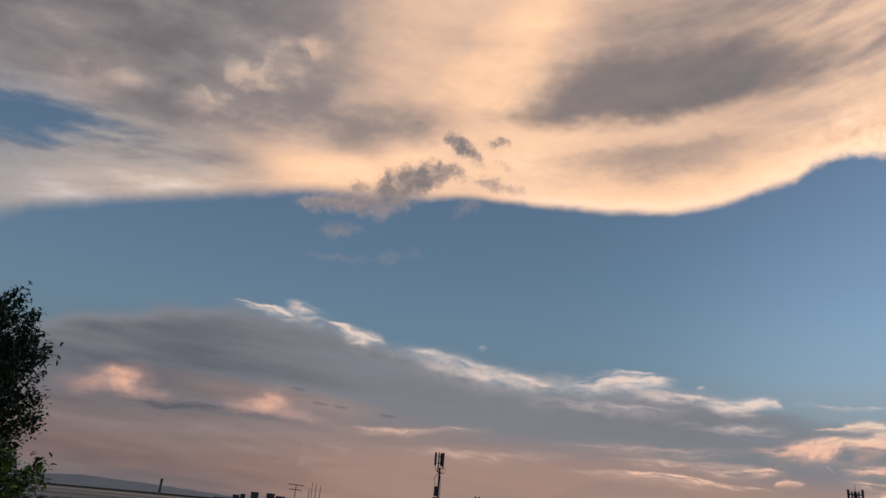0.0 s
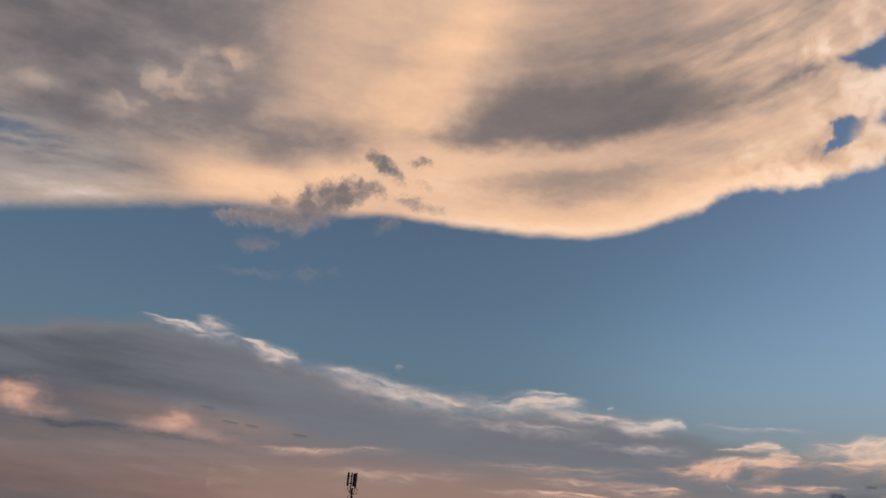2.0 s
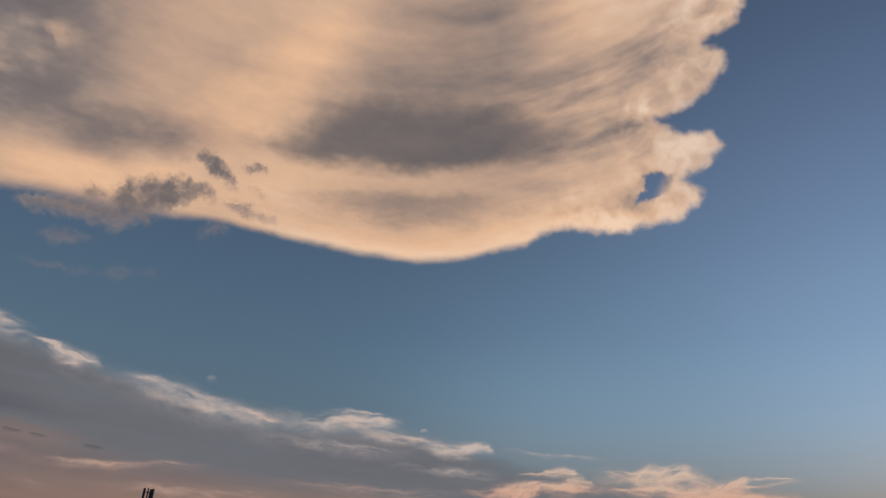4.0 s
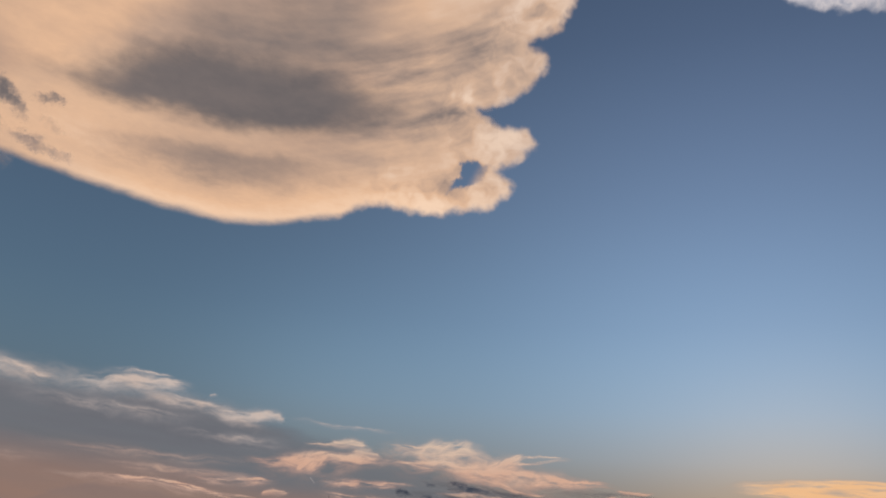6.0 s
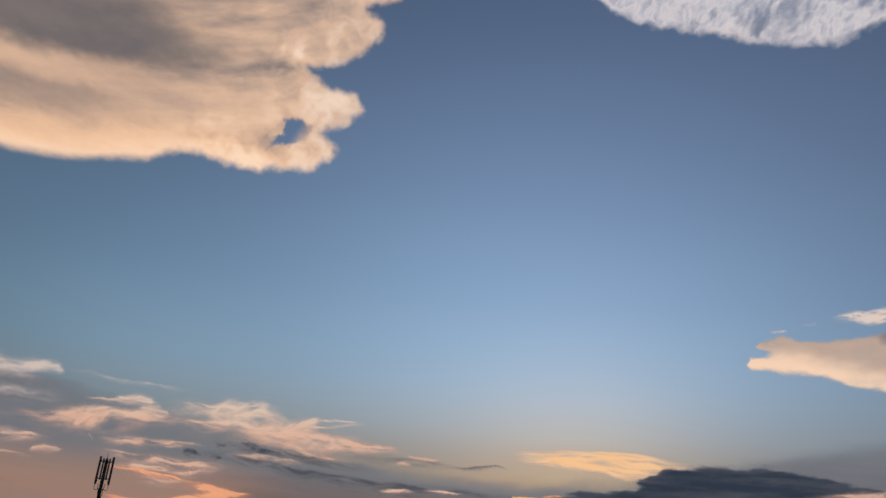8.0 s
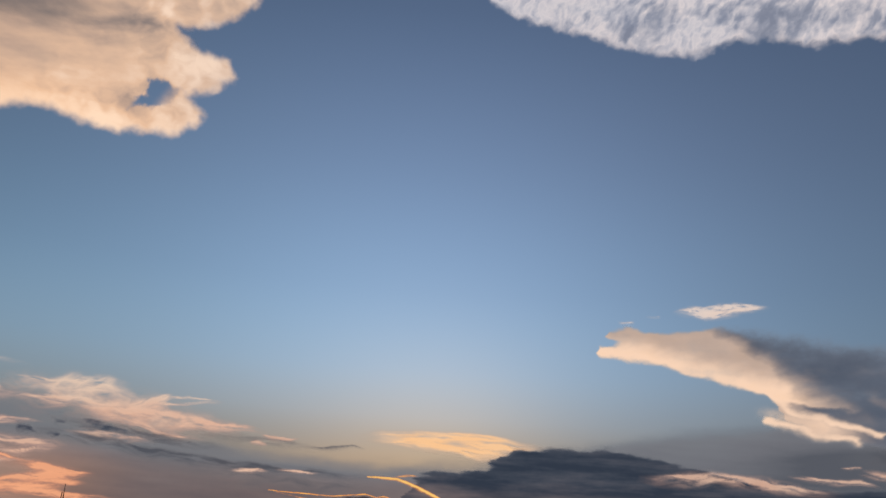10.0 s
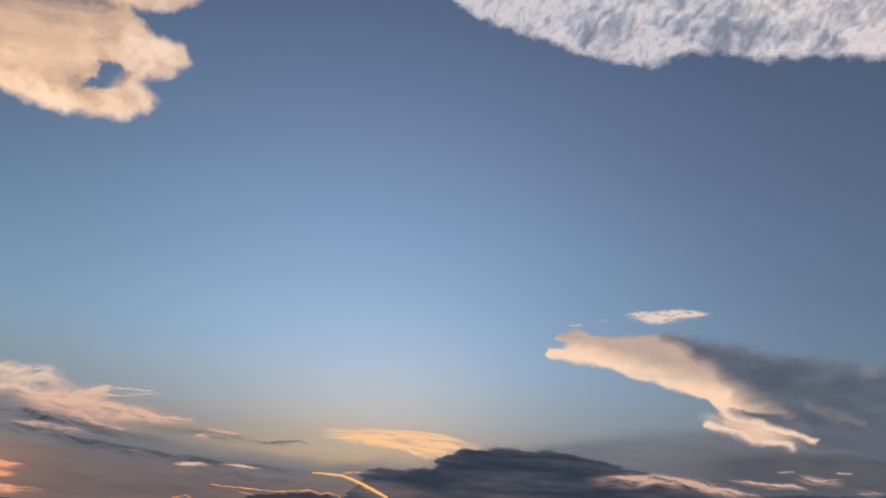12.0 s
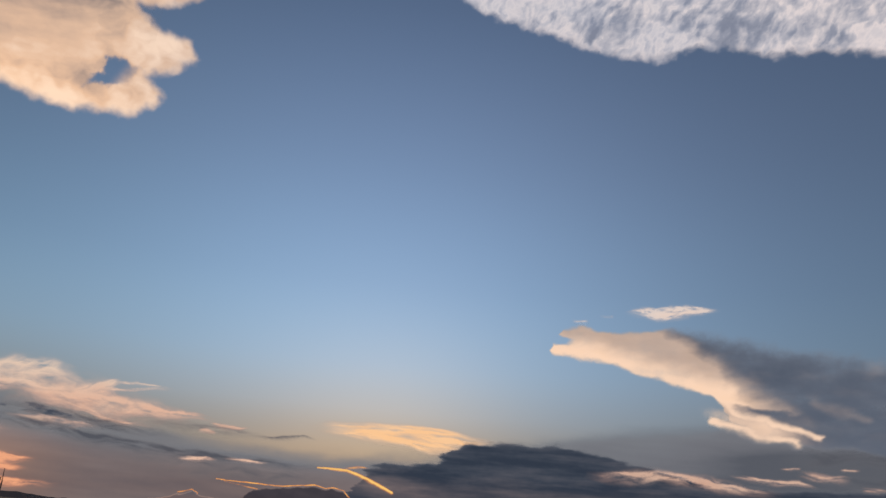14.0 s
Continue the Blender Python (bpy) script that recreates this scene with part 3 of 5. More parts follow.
def low_heap(A, E):
    top = lower_edge([(47, 0.6), (48.7, 1.1), (49.2, 1.35), (49.7, 1.05), (52.2, 0.9), (53.4, 1.75), (54.7, 1.95), (57.4, 2.3), (58.3, 2.15), (59, 2.25), (59.6, 2.1), (60.1, 1.8), (61, 0.6), (62, 0.2)])
    inside = top(A + 0.2 * fbm(A * 1.3, E * 1.3, 91)) - E + 0.05 * fbm(A * 2, E * 3, 92)
    d = ss(0, 0.16, inside) * (0.85 + 0.08 * fbm(A * 0.5, E * 2, 93))
    return np.where(E < -0.4, 0, d), ss(1.6, 0.6, E)


# sunlit and shaded cloud tones, painted as glow rather than lit by the sun
cream = cloud_material("painted_underside",
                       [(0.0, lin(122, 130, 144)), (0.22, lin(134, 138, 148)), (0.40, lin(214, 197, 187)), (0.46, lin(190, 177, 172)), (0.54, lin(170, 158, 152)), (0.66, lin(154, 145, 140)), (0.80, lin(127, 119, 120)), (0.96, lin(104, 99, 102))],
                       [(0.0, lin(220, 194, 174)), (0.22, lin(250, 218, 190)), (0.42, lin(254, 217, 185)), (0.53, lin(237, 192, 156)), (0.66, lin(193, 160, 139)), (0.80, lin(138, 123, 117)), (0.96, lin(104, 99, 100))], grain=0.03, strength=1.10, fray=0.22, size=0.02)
cream_shade = cream.copy()
FULL[cream_shade.name] = 0.5
rosy = cloud_material("rosy_puff", [(0.0, lin(176, 146, 138)), (0.5, lin(200, 158, 144)), (1.0, lin(224, 176, 152))], [(0.0, lin(178, 144, 136)), (0.5, lin(206, 160, 142)), (1.0, lin(228, 176, 148))], grain=0.04, full=1.5, fray=0.1, even=True)
smoke = cloud_material("shaded_fragments", [(0.0, lin(184, 156, 140)), (0.4, lin(152, 135, 128)), (0.8, lin(124, 115, 114)), (1.0, lin(112, 106, 108))],
                       [(0.0, lin(150, 139, 140)), (0.5, lin(138, 127, 128)), (1.0, lin(122, 113, 115))], grain=0.05, full=1.05, size=0.02, fray=0.1)
veil = cloud_material("evening_layer", [(0.0, lin(106, 115, 127)), (0.30, lin(117, 122, 131)), (0.45, lin(120, 122, 129)), (0.6, lin(114, 115, 122)), (0.85, lin(90, 93, 102))],
                      [(0.0, lin(196, 158, 142)), (0.45, lin(165, 132, 118)), (0.6, lin(141, 114, 104)), (0.9, lin(112, 96, 96))], grain=0.02, full=0.55, fray=0.04, strength=0.96)
white = cloud_material("sunlit_fringe", [(0.0, lin(168, 166, 172)), (0.4, lin(198, 188, 186)), (1.0, lin(230, 212, 202))],
                       [(0.0, lin(180, 166, 164)), (0.4, lin(210, 186, 174)), (1.0, lin(240, 205, 182))], grain=0.06, full=1.5, fray=0.12, even=True)
pink = cloud_material("pink_streaks", [(0.0, lin(174, 162, 156)), (0.45, lin(212, 188, 174)), (1.0, lin(238, 208, 184))],
                      [(0.0, lin(180, 144, 130)), (0.45, lin(208, 166, 149)), (1.0, lin(238, 188, 160))], grain=0.06, full=1.25, fray=0.12, even=True)
slate = cloud_material("shaded_heap", [(0.0, lin(112, 114, 120)), (0.5, lin(80, 85, 96)), (1.0, lin(50, 58, 72))],
                       [(0.0, lin(146, 124, 116)), (0.5, lin(104, 94, 97)), (1.0, lin(76, 74, 82))], grain=0.06, full=0.7)
ember = cloud_material("ember_bars", [(0.0, lin(168, 128, 112)), (0.5, lin(222, 156, 126)), (1.0, lin(246, 178, 138))], [(0.0, lin(172, 124, 106)), (0.5, lin(226, 150, 116)), (1.0, lin(248, 170, 126))], grain=0.05, fray=0.1, even=True)
haze_grey = cloud_material("shaded_streaks", [(0.0, lin(112, 112, 116)), (0.5, lin(92, 94, 101)), (1.0, lin(74, 78, 88))],
                           [(0.0, lin(128, 116, 112)), (0.5, lin(104, 96, 98)), (1.0, lin(84, 81, 87))], grain=0.05, fray=0.1, even=True)
amber = cloud_material("amber_lens", [(0.0, lin(178, 156, 138)), (0.4, lin(224, 192, 164)), (0.9, lin(252, 208, 164))],
                       [(0.0, lin(186, 150, 126)), (0.4, lin(234, 184, 144)), (0.9, lin(255, 194, 134))], grain=0.05, full=1.0, fray=0.1, even=True)
rim_light = cloud_material("painted_rim_light", [(0.0, lin(190, 115, 80)), (0.5, lin(245, 160, 85)), (1.0, lin(255, 205, 110))],
                      [(0.0, lin(210, 125, 85)), (0.5, lin(250, 172, 95)), (1.0, lin(255, 215, 130))], grain=0.1, full=0.6)
dusk = cloud_material("low_shaded_heap", [(0.0, lin(132, 112, 104)), (0.5, lin(84, 76, 80)), (1.0, lin(54, 52, 60))], [(0.0, lin(140, 112, 100)), (0.5, lin(90, 76, 76)), (1.0, lin(60, 53, 57))], grain=0.06)
gold = cloud_material("flank_cloud", [(0.0, lin(196, 180, 168)), (0.35, lin(226, 200, 178)), (0.62, lin(252, 215, 187)), (0.85, lin(254, 212, 176))],
                      [(0.0, lin(126, 132, 144)), (0.4, lin(100, 107, 121)), (0.7, lin(84, 92, 107)), (1.0, lin(76, 84, 99))], grain=0.05, full=0.6, fray=0.3)
pearl = cloud_material("rippled_white", [(0.0, lin(166, 170, 186)), (0.34, lin(208, 203, 208)), (0.52, lin(184, 184, 195)), (0.80, lin(142, 148, 166)), (1.0, lin(126, 133, 154))],
                       [(0.0, lin(186, 184, 192)), (0.34, lin(230, 216, 214)), (0.52, lin(198, 192, 197)), (0.80, lin(150, 153, 168)), (1.0, lin(130, 135, 152))], grain=0.13, full=0.6, fray=0.35, size=0.032)

anvil = cloud("great_cloud", (-46, 54, 8, 49), 0.105, great_cloud, cream, "vast anvil cloud with peach light and grey shade painted on its underside", height=1500, bulge=190)
# two added sheets that paint shade over the underside
cloud_part(anvil, "shaded_core", (-2, 40, 27.5, 38.5), 0.12, shaded_core, cream_shade, "grey sheet of painted shade over the middle of the cloud", height=1400, bulge=20)
cloud_part(anvil, "shaded_band", (2, 33, 23.6, 31), 0.12, shaded_band, cream_shade, "tan sheet of painted shade under the grey middle", height=1400, bulge=15)
cloud("scud_cloud", (-4, 8, 24.6, 29.5), 0.06, scud(SCUD_TOP, 26), smoke, "small torn grey scud cloud before the anvil cloud", height=1100, bulge=40)
cloud("scud_cloud", (-13, 4, 17, 24.4), 0.07, scud(SCUD_LOW, 27), smoke, "faint pinkish wisp below the scud cloud", height=1100, bulge=20)
cloud("scud_cloud", (-13, 8, 20.6, 26.6), 0.06, scud(SCUD_MAIN, 23), smoke, "ragged grey scud cloud drifting below the anvil cloud", height=1100, bulge=60)
deck_cloud = cloud("cloud_deck", (-46, 104, -0.5, 15), 0.13, deck, veil, "flat grey and mauve cloud deck turning pink above the horizon", height=3000, far=4550, bulge=80)
cloud_part(deck_cloud, "dark_bar", (-26, -4, 4.6, 7.2), 0.07, strands([(0.8, (-25, 5.6, 0.14), (-21, 5.75, 0.2), (-15.5, 6.02, 0.22), (-11.5, 5.85, 0.18), (-8, 5.5, 0.1)), (0.5, (-20, 6.1, 0.12), (-15, 6.2, 0.16), (-11, 6.0, 0.1)), (0.5, (-5.6, 3.5, 0.1), (-2, 3.35, 0.12), (1, 3.3, 0.08))],
      36, hair=0.6, warm=0.1, warp=0.14, fine=0.3, gain_=0.75), haze_grey, "thin dark bar", height=3000, far=4400, bulge=10)
for a, e, half in ((-3.1, 6.72, 0.6), (-6.6, 7.1, 0.5), (-8.2, 7.15, 0.55), (-9.8, 8.0, 0.45)):
    cloud_part(deck_cloud, "dark_fleck", (a - 1.6, a + 1.6, e - 0.5, e + 0.5), 0.05, strands([(0.75, (a - half * 1.6, e + 0.04, 0.05), (a, e, 0.1), (a + half * 1.6, e - 0.03, 0.05))], 37, hair=0.3, warm=0.1, warp=0.08, gain_=0.7), haze_grey, "tiny dark fleck", height=3000, far=4400, bulge=6)
cloud("cloud_fringe", (-20, 36, 6.5, 16), 0.06, strands([
    (0.75, (-16.2, 13.95, 0.08), (-13.5, 13.75, 0.14), (-11.4, 13.4, 0.22), (-9.6, 13.1, 0.14)), (0.5, (-12.2, 14.1, 0.2), (-10.2, 14.0, 0.4), (-8.8, 13.7, 0.3)), (0.35, (-11, 13.6, 0.3), (-8.0, 13.2, 0.5)),
    (0.75, (-9.2, 13.35, 0.14), (-6.8, 12.98, 0.32), (-5.2, 12.55, 0.28), (-3.2, 11.8, 0.12)), (0.45, (-7.4, 12.6, 0.4), (-4.4, 12.0, 0.45)), (0.5, (-3.4, 11.9, 0.2), (-0.6, 11.7, 0.42), (2.6, 11.3, 0.45), (6.4, 10.5, 0.4)),
    (0.45, (-2.0, 11.5, 0.4), (3.5, 10.7, 0.6), (9, 10.0, 0.5)), (0.55, (4.2, 10.7, 0.2), (7.8, 10.15, 0.34), (10.6, 9.8, 0.24)),
    (0.8, (9.0, 9.9, 0.24), (12.2, 10.5, 0.42), (15.4, 10.75, 0.34), (18.0, 10.8, 0.2), (19.2, 10.6, 0.08)), (0.5, (12.4, 10.7, 0.3), (16.4, 10.55, 0.3), (18.6, 10.5, 0.12)), (0.5, (12.2, 11.0, 0.15), (14.4, 11.3, 0.18), (17.2, 11.1, 0.08)),
    (-0.55, (19.7, 10.25, 0.07), (20.1, 10.34, 0.1)), (0.5, (14.5, 9.9, 0.3), (18.6, 9.6, 0.34), (21.6, 9.3, 0.34)), (0.7, (19.6, 9.5, 0.2), (21.6, 9.25, 0.36), (23.2, 9.25, 0.4), (24.4, 9.35, 0.3)),
    (-0.9, (23.6, 9.42, 0.22), (24.4, 9.46, 0.26), (24.9, 9.24, 0.16)), (0.42, (20.4, 8.9, 0.3), (22.7, 8.8, 0.4), (24.6, 9.0, 0.3)), (0.32, (24.6, 9.45, 0.14), (28.6, 9.2, 0.12), (34.4, 8.84, 0.07)), (-0.3, (3.5, 12.5, 0.12), (3.8, 12.5, 0.14)),
    (0.16, (-10, 13.2, 0.5), (-5, 12.1, 0.7), (0, 11.2, 0.8), (6, 10.4, 0.8), (12, 10.1, 0.7), (19, 9.8, 0.6), (26, 8.9, 0.5)), (0.2, (7, 10.2, 0.4), (13, 10.3, 0.5), (20, 9.9, 0.3)),
    (0.3, (6, 8.9, 0.3), (20, 8.4, 0.35)), (0.3, (17, 7.7, 0.2), (26, 7.5, 0.3)),
    ], 41, warm=0.42, hair=0.62, warp=0.2, gain_=0.8, fine=0.4), white, "bright torn fringe along the top of the cloud deck", height=3000, far=4350, bulge=30)
for span, ovals, seed in (((-28, -17, 4.6, 9.5), ((-21.9, 7.25, 1.6, 0.95, 10, 0.75), (-23.6, 6.75, 2.2, 0.8, 8, 0.5), (-20.6, 6.5, 1.8, 0.5, -6, 0.4)), 101),
                          ((-17, -6, 4.6, 9.5), ((-11.8, 6.9, 1.5, 0.85, 15, 0.7), (-13.4, 6.45, 1.6, 0.6, 10, 0.45), (-9.8, 6.2, 2.4, 0.5, -8, 0.4)), 107)):
    cloud("glowing_puff", span, 0.07, glow_puff(ovals, seed), rosy, "soft pink puff glowing inside the cloud deck", height=3000, far=4300, bulge=40, group="pink puffs in the deck")
cloud("pink_cloud_bar", (-9, 32, 2, 7.5), 0.07, strands([
    (0.6, (-8.4, 5.5, 0.2), (-2, 5.8, 0.22), (2, 6.2, 0.2), (5.6, 6.35, 0.14)), (0.4, (-0.6, 4.9, 0.2), (2.9, 4.4, 0.25), (6.8, 4.3, 0.2)), (0.3, (-4, 4.2, 0.3), (4, 4.8, 0.35), (12, 5.0, 0.3)), (0.45, (9, 3.9, 0.2), (15, 4.0, 0.25), (23, 3.4, 0.2)),
    (0.5, (12, 5.0, 0.2), (19, 5.0, 0.28), (25, 4.9, 0.2)), (0.4, (8, 5.9, 0.2), (18, 5.8, 0.25), (24, 6.0, 0.2)), (0.3, (-18, 3.0, 0.25), (-6, 3.2, 0.25)), (0.3, (-14, 4.4, 0.2), (-4, 4.1, 0.2)),
    ], 111, warm=0.6, hair=0.6, warp=0.16, fine=0.25, gain_=0.55), pink, "thin pink bars of cloud low over the horizon", height=3000, far=4300, bulge=20)
cloud("pink_cirrus", (20, 54, 4.4, 9.8), 0.05, strands([
    (-0.95, (29.2, 7.93, 0.2), (30.2, 8.1, 0.3), (30.9, 7.98, 0.24)), (0.5, (26.6, 7.65, 0.12), (29.5, 7.85, 0.2)), (-0.75, (30.6, 7.44, 0.17), (31.6, 7.5, 0.18), (32.3, 7.36, 0.12)),
    (0.65, (21.8, 6.12, 0.2), (24.5, 6.15, 0.25), (25.9, 6.45, 0.3), (27.2, 6.8, 0.32), (29.6, 7.0, 0.28), (33.6, 6.75, 0.2)), (0.85, (27.9, 7.0, 0.3), (27.3, 6.2, 0.42), (26.4, 5.55, 0.22)),
    (0.7, (28.8, 6.8, 0.3), (28.0, 6.2, 0.36), (27.0, 5.5, 0.18)), (0.4, (23, 6.2, 0.5), (28, 6.4, 0.6), (32, 6.9, 0.4)), (0.6, (28, 6.9, 0.22), (31, 7.1, 0.26), (34, 6.95, 0.16)),
    (0.6, (31.6, 8.2, 0.08), (34, 8.05, 0.18), (35.5, 8.15, 0.24), (36.9, 8.55, 0.3), (38.7, 8.6, 0.32), (40.6, 8.2, 0.2)), (0.55, (33.6, 7.9, 0.2), (36.5, 8.2, 0.34), (38.5, 8.25, 0.4), (40.6, 8.0, 0.26)),
    (0.55, (36.6, 8.7, 0.12), (35.7, 8.1, 0.17), (35.4, 7.4, 0.12)), (0.55, (37.9, 8.8, 0.14), (37.1, 8.1, 0.18), (36.8, 7.5, 0.1)), (0.5, (39.4, 8.8, 0.14), (38.7, 8.1, 0.2), (38.3, 7.5, 0.12)), (0.5, (34.8, 7.35, 0.2), (37.8, 7.8, 0.26), (40.6, 8.05, 0.15)),
    (0.75, (32.4, 6.9, 0.15), (35.4, 6.85, 0.22), (37.1, 7.05, 0.26), (39.2, 7.05, 0.3), (41.2, 7.35, 0.28)), (0.95, (37.0, 7.0, 0.25), (40.5, 6.75, 0.42), (43.1, 6.62, 0.42), (45.7, 6.5, 0.3), (48.2, 6.28, 0.22), (50.6, 6.05, 0.07)),
    (0.5, (36, 6.9, 0.5), (41, 6.8, 0.7), (45, 6.45, 0.5), (49, 6.2, 0.25)), (0.85, (39.8, 6.8, 0.35), (41.2, 7.4, 0.32), (42.7, 7.8, 0.17), (43.5, 8.1, 0.06)), (0.5, (40.2, 7.3, 0.15), (43.3, 7.55, 0.13), (46.8, 7.9, 0.06)),
    (0.5, (42.2, 7.7, 0.08), (44.4, 8.1, 0.1), (46.8, 7.86, 0.05)), (0.6, (37.6, 6.4, 0.15), (40.6, 5.98, 0.2), (42.3, 5.6, 0.15), (44, 5.32, 0.12), (46.4, 5.2, 0.07)),
    (0.4, (30, 7.6, 0.5), (35, 7.8, 0.8), (39, 7.7, 0.9), (43, 7.0, 0.7), (48, 6.3, 0.3)), (-0.8, (49.0, 5.34, 0.06), (49.5, 5.42, 0.1), (50.0, 5.4, 0.06)), (0.95, (49.4, 5.83, 0.08), (51.0, 5.86, 0.11), (52.6, 5.87, 0.05)), (0.6, (28.6, 5.1, 0.14), (30.9, 5.25, 0.2), (32.1, 5.35, 0.17), (35, 5.2, 0.1)),
    ], 122, blush=(8.6, 6.0), hair=0.75, warp=0.15, fine=0.5, gain_=0.88), pink, "fleecy pink and cream cirrus streaks", height=3000, far=4250, bulge=25)
cloud("low_pink_cloud", (11, 46, 0.4, 6.0), 0.06, strands([
    (0.75, (12, 4.0, 0.1), (16.4, 4.14, 0.15), (18.3, 4.05, 0.17), (20.5, 3.76, 0.13), (22.8, 3.6, 0.11), (25.4, 3.4, 0.06)), (0.65, (19, 4.55, 0.2), (23, 4.82, 0.28), (25.8, 4.92, 0.16)), (-0.85, (24.4, 3.97, 0.12), (25.1, 4.17, 0.2), (25.9, 4.2, 0.14)),
    (0.8, (27.6, 4.31, 0.12), (29.1, 4.31, 0.18), (31.3, 4.24, 0.22), (33.6, 4.13, 0.22), (35.5, 4.13, 0.20), (37.5, 4.02, 0.10)), (0.7, (28.4, 3.61, 0.12), (30.1, 3.62, 0.16), (32.2, 3.59, 0.18), (34.2, 3.58, 0.20), (36.0, 3.75, 0.16), (37.2, 4.09, 0.08)), (0.65, (36.3, 5.05, 0.14), (38.0, 5.02, 0.20), (40.0, 5.00, 0.22), (42.9, 4.79, 0.10)), (0.5, (28.0, 5.08, 0.20), (29.7, 5.20, 0.28), (31.6, 5.37, 0.14)), (0.4, (31.1, 5.29, 0.08), (33.4, 5.37, 0.10), (35.5, 5.38, 0.06)),
    (0.4, (30, 2.9, 0.2), (36, 2.9, 0.3)),
    ], 131, warm=0.8, hair=0.8, warp=0.13, gain_=0.85), pink, "salmon-pink low cloud bars near the horizon", height=3000, far=4200, bulge=25)
for path in (((47.6, 3.37, 0.06), (49.4, 3.46, 0.09), (50.7, 3.5, 0.04)), ((50.9, 3.62, 0.06), (52.6, 3.65, 0.07), (54.3, 3.63, 0.04))):
    cloud("pink_dash", (path[0][0] - 0.6, path[-1][0] + 0.6, 3.0, 4.0), 0.05, strands([(0.9, *path)], 138, warm=0.75, hair=0.6, warp=0.1), pink, "short thin pink dash of cloud on grey haze", height=3000, far=4100, bulge=8, group="pink dashes")
cloud("ember_bar", (24, 46, 0.3, 4.6), 0.05, strands([
    (0.85, (28.4, 3.53, 0.10), (29.3, 3.44, 0.14), (31.2, 3.32, 0.16), (33.0, 3.04, 0.16), (34.4, 2.82, 0.16), (35.2, 2.57, 0.10)), (1.0, (33.9, 2.78, 0.16), (35.5, 2.60, 0.20), (36.8, 2.58, 0.22), (37.9, 2.47, 0.20), (39.5, 2.40, 0.10)),
    (0.9, (31.9, 1.63, 0.14), (34.1, 1.82, 0.22), (36.1, 2.03, 0.26), (37.7, 2.16, 0.22), (39.2, 2.41, 0.10)), (1.0, (28.6, 1.56, 0.14), (29.7, 1.51, 0.20), (31.5, 1.44, 0.22), (33.5, 1.38, 0.22), (35.8, 1.25, 0.20), (37.8, 1.17, 0.12)),
    (0.9, (33.1, 1.19, 0.14), (35.0, 1.41, 0.20), (37.0, 1.64, 0.22), (39.1, 1.67, 0.10)), (0.9, (32, 1.0, 0.16), (37.2, 0.95, 0.2), (41, 0.97, 0.08)), (0.6, (29.0, 1.03, 0.20), (31.3, 1.06, 0.20), (33.6, 0.93, 0.20)),
    ], 136, warm=0.6, hair=0.6, warp=0.16), ember, "glowing salmon cloud bars just over the horizon", height=3000, far=4180, bulge=20)
cloud("shadow_streak", (31, 62, 2.0, 6.5), 0.06, strands([
    (0.75, (31, 4.9, 0.2), (36.9, 4.84, 0.28), (39.6, 4.6, 0.3), (42.5, 4.15, 0.3), (45.5, 3.92, 0.26), (50.6, 3.8, 0.22), (54.9, 3.66, 0.2), (61, 3.5, 0.12)), (0.5, (35, 5.75, 0.25), (40, 5.5, 0.3), (44, 5.0, 0.3), (49, 4.6, 0.2)),
    (0.6, (52.8, 5.4, 0.06), (54.6, 5.45, 0.1), (56.3, 5.66, 0.08), (57.6, 5.5, 0.05)), (0.35, (44, 5.7, 0.2), (50, 5.6, 0.25), (55, 5.35, 0.15)), (0.4, (43, 3.3, 0.4), (52, 3.0, 0.5), (60, 2.8, 0.4)),
    ], 141, warm=0.3, hair=0.5, warp=0.13, fine=0.3), haze_grey, "long thin slate-grey streak of shaded cloud", height=3000, far=4150, bulge=20)
for k, (span, lines) in enumerate((((37, 41.5, 4.8, 6.5), [(0.6, (37.9, 5.6, 0.24), (38.4, 5.5, 0.2), (40.4, 5.35, 0.14))]), ((35.0, 37.3, 4.8, 6.2), [(0.5, (35.9, 5.4, 0.14), (36.5, 5.45, 0.12))]),
                                   ((32.8, 36.8, 4.2, 5.6), [(0.65, (34.0, 4.85, 0.3), (34.7, 4.9, 0.25)), (0.55, (35.5, 4.75, 0.16), (36.2, 4.7, 0.2))]))):
    cloud("cloud_fragment", span, 0.05, wisps(lines, 150 + 5 * k, rough=0.5, stretch=0.9, warm=0.15, warp=0.2), slate, "tiny dark torn cloud fragment before pink cirrus", height=3000, far=4100, bulge=12, group="dark cloud fragments")
cloud("lens_cloud", (54, 72, 4.8, 7.8), 0.05, strands([
    (0.75, (55.8, 6.42, 0.14), (57.9, 6.66, 0.2), (61.1, 6.78, 0.24), (63.3, 6.86, 0.25), (66.9, 6.8, 0.22), (71, 6.35, 0.12)), (1.0, (56.8, 6.2, 0.12), (60.7, 6.26, 0.17), (63, 6.1, 0.22), (65.7, 5.78, 0.25), (68.4, 5.7, 0.2)),
    (0.9, (57.5, 6.45, 0.2), (63, 6.5, 0.34), (67, 6.3, 0.4), (71, 6.2, 0.25)), (0.6, (60, 7.0, 0.12), (64, 7.1, 0.14), (68.5, 6.8, 0.12))],
    161, hair=0.5, warp=0.08, warm=0.45, fine=0.3), amber, "smooth amber lens-shaped cloud lit by the sunset", height=3000, far=4250, bulge=40)
cloud("dark_cloud_bank", (59, 104, -0.5, 7.2), 0.08, dark_heap, slate, "heavy slate-blue cloud bank hiding the sun", height=3000, far=4050, bulge=120)
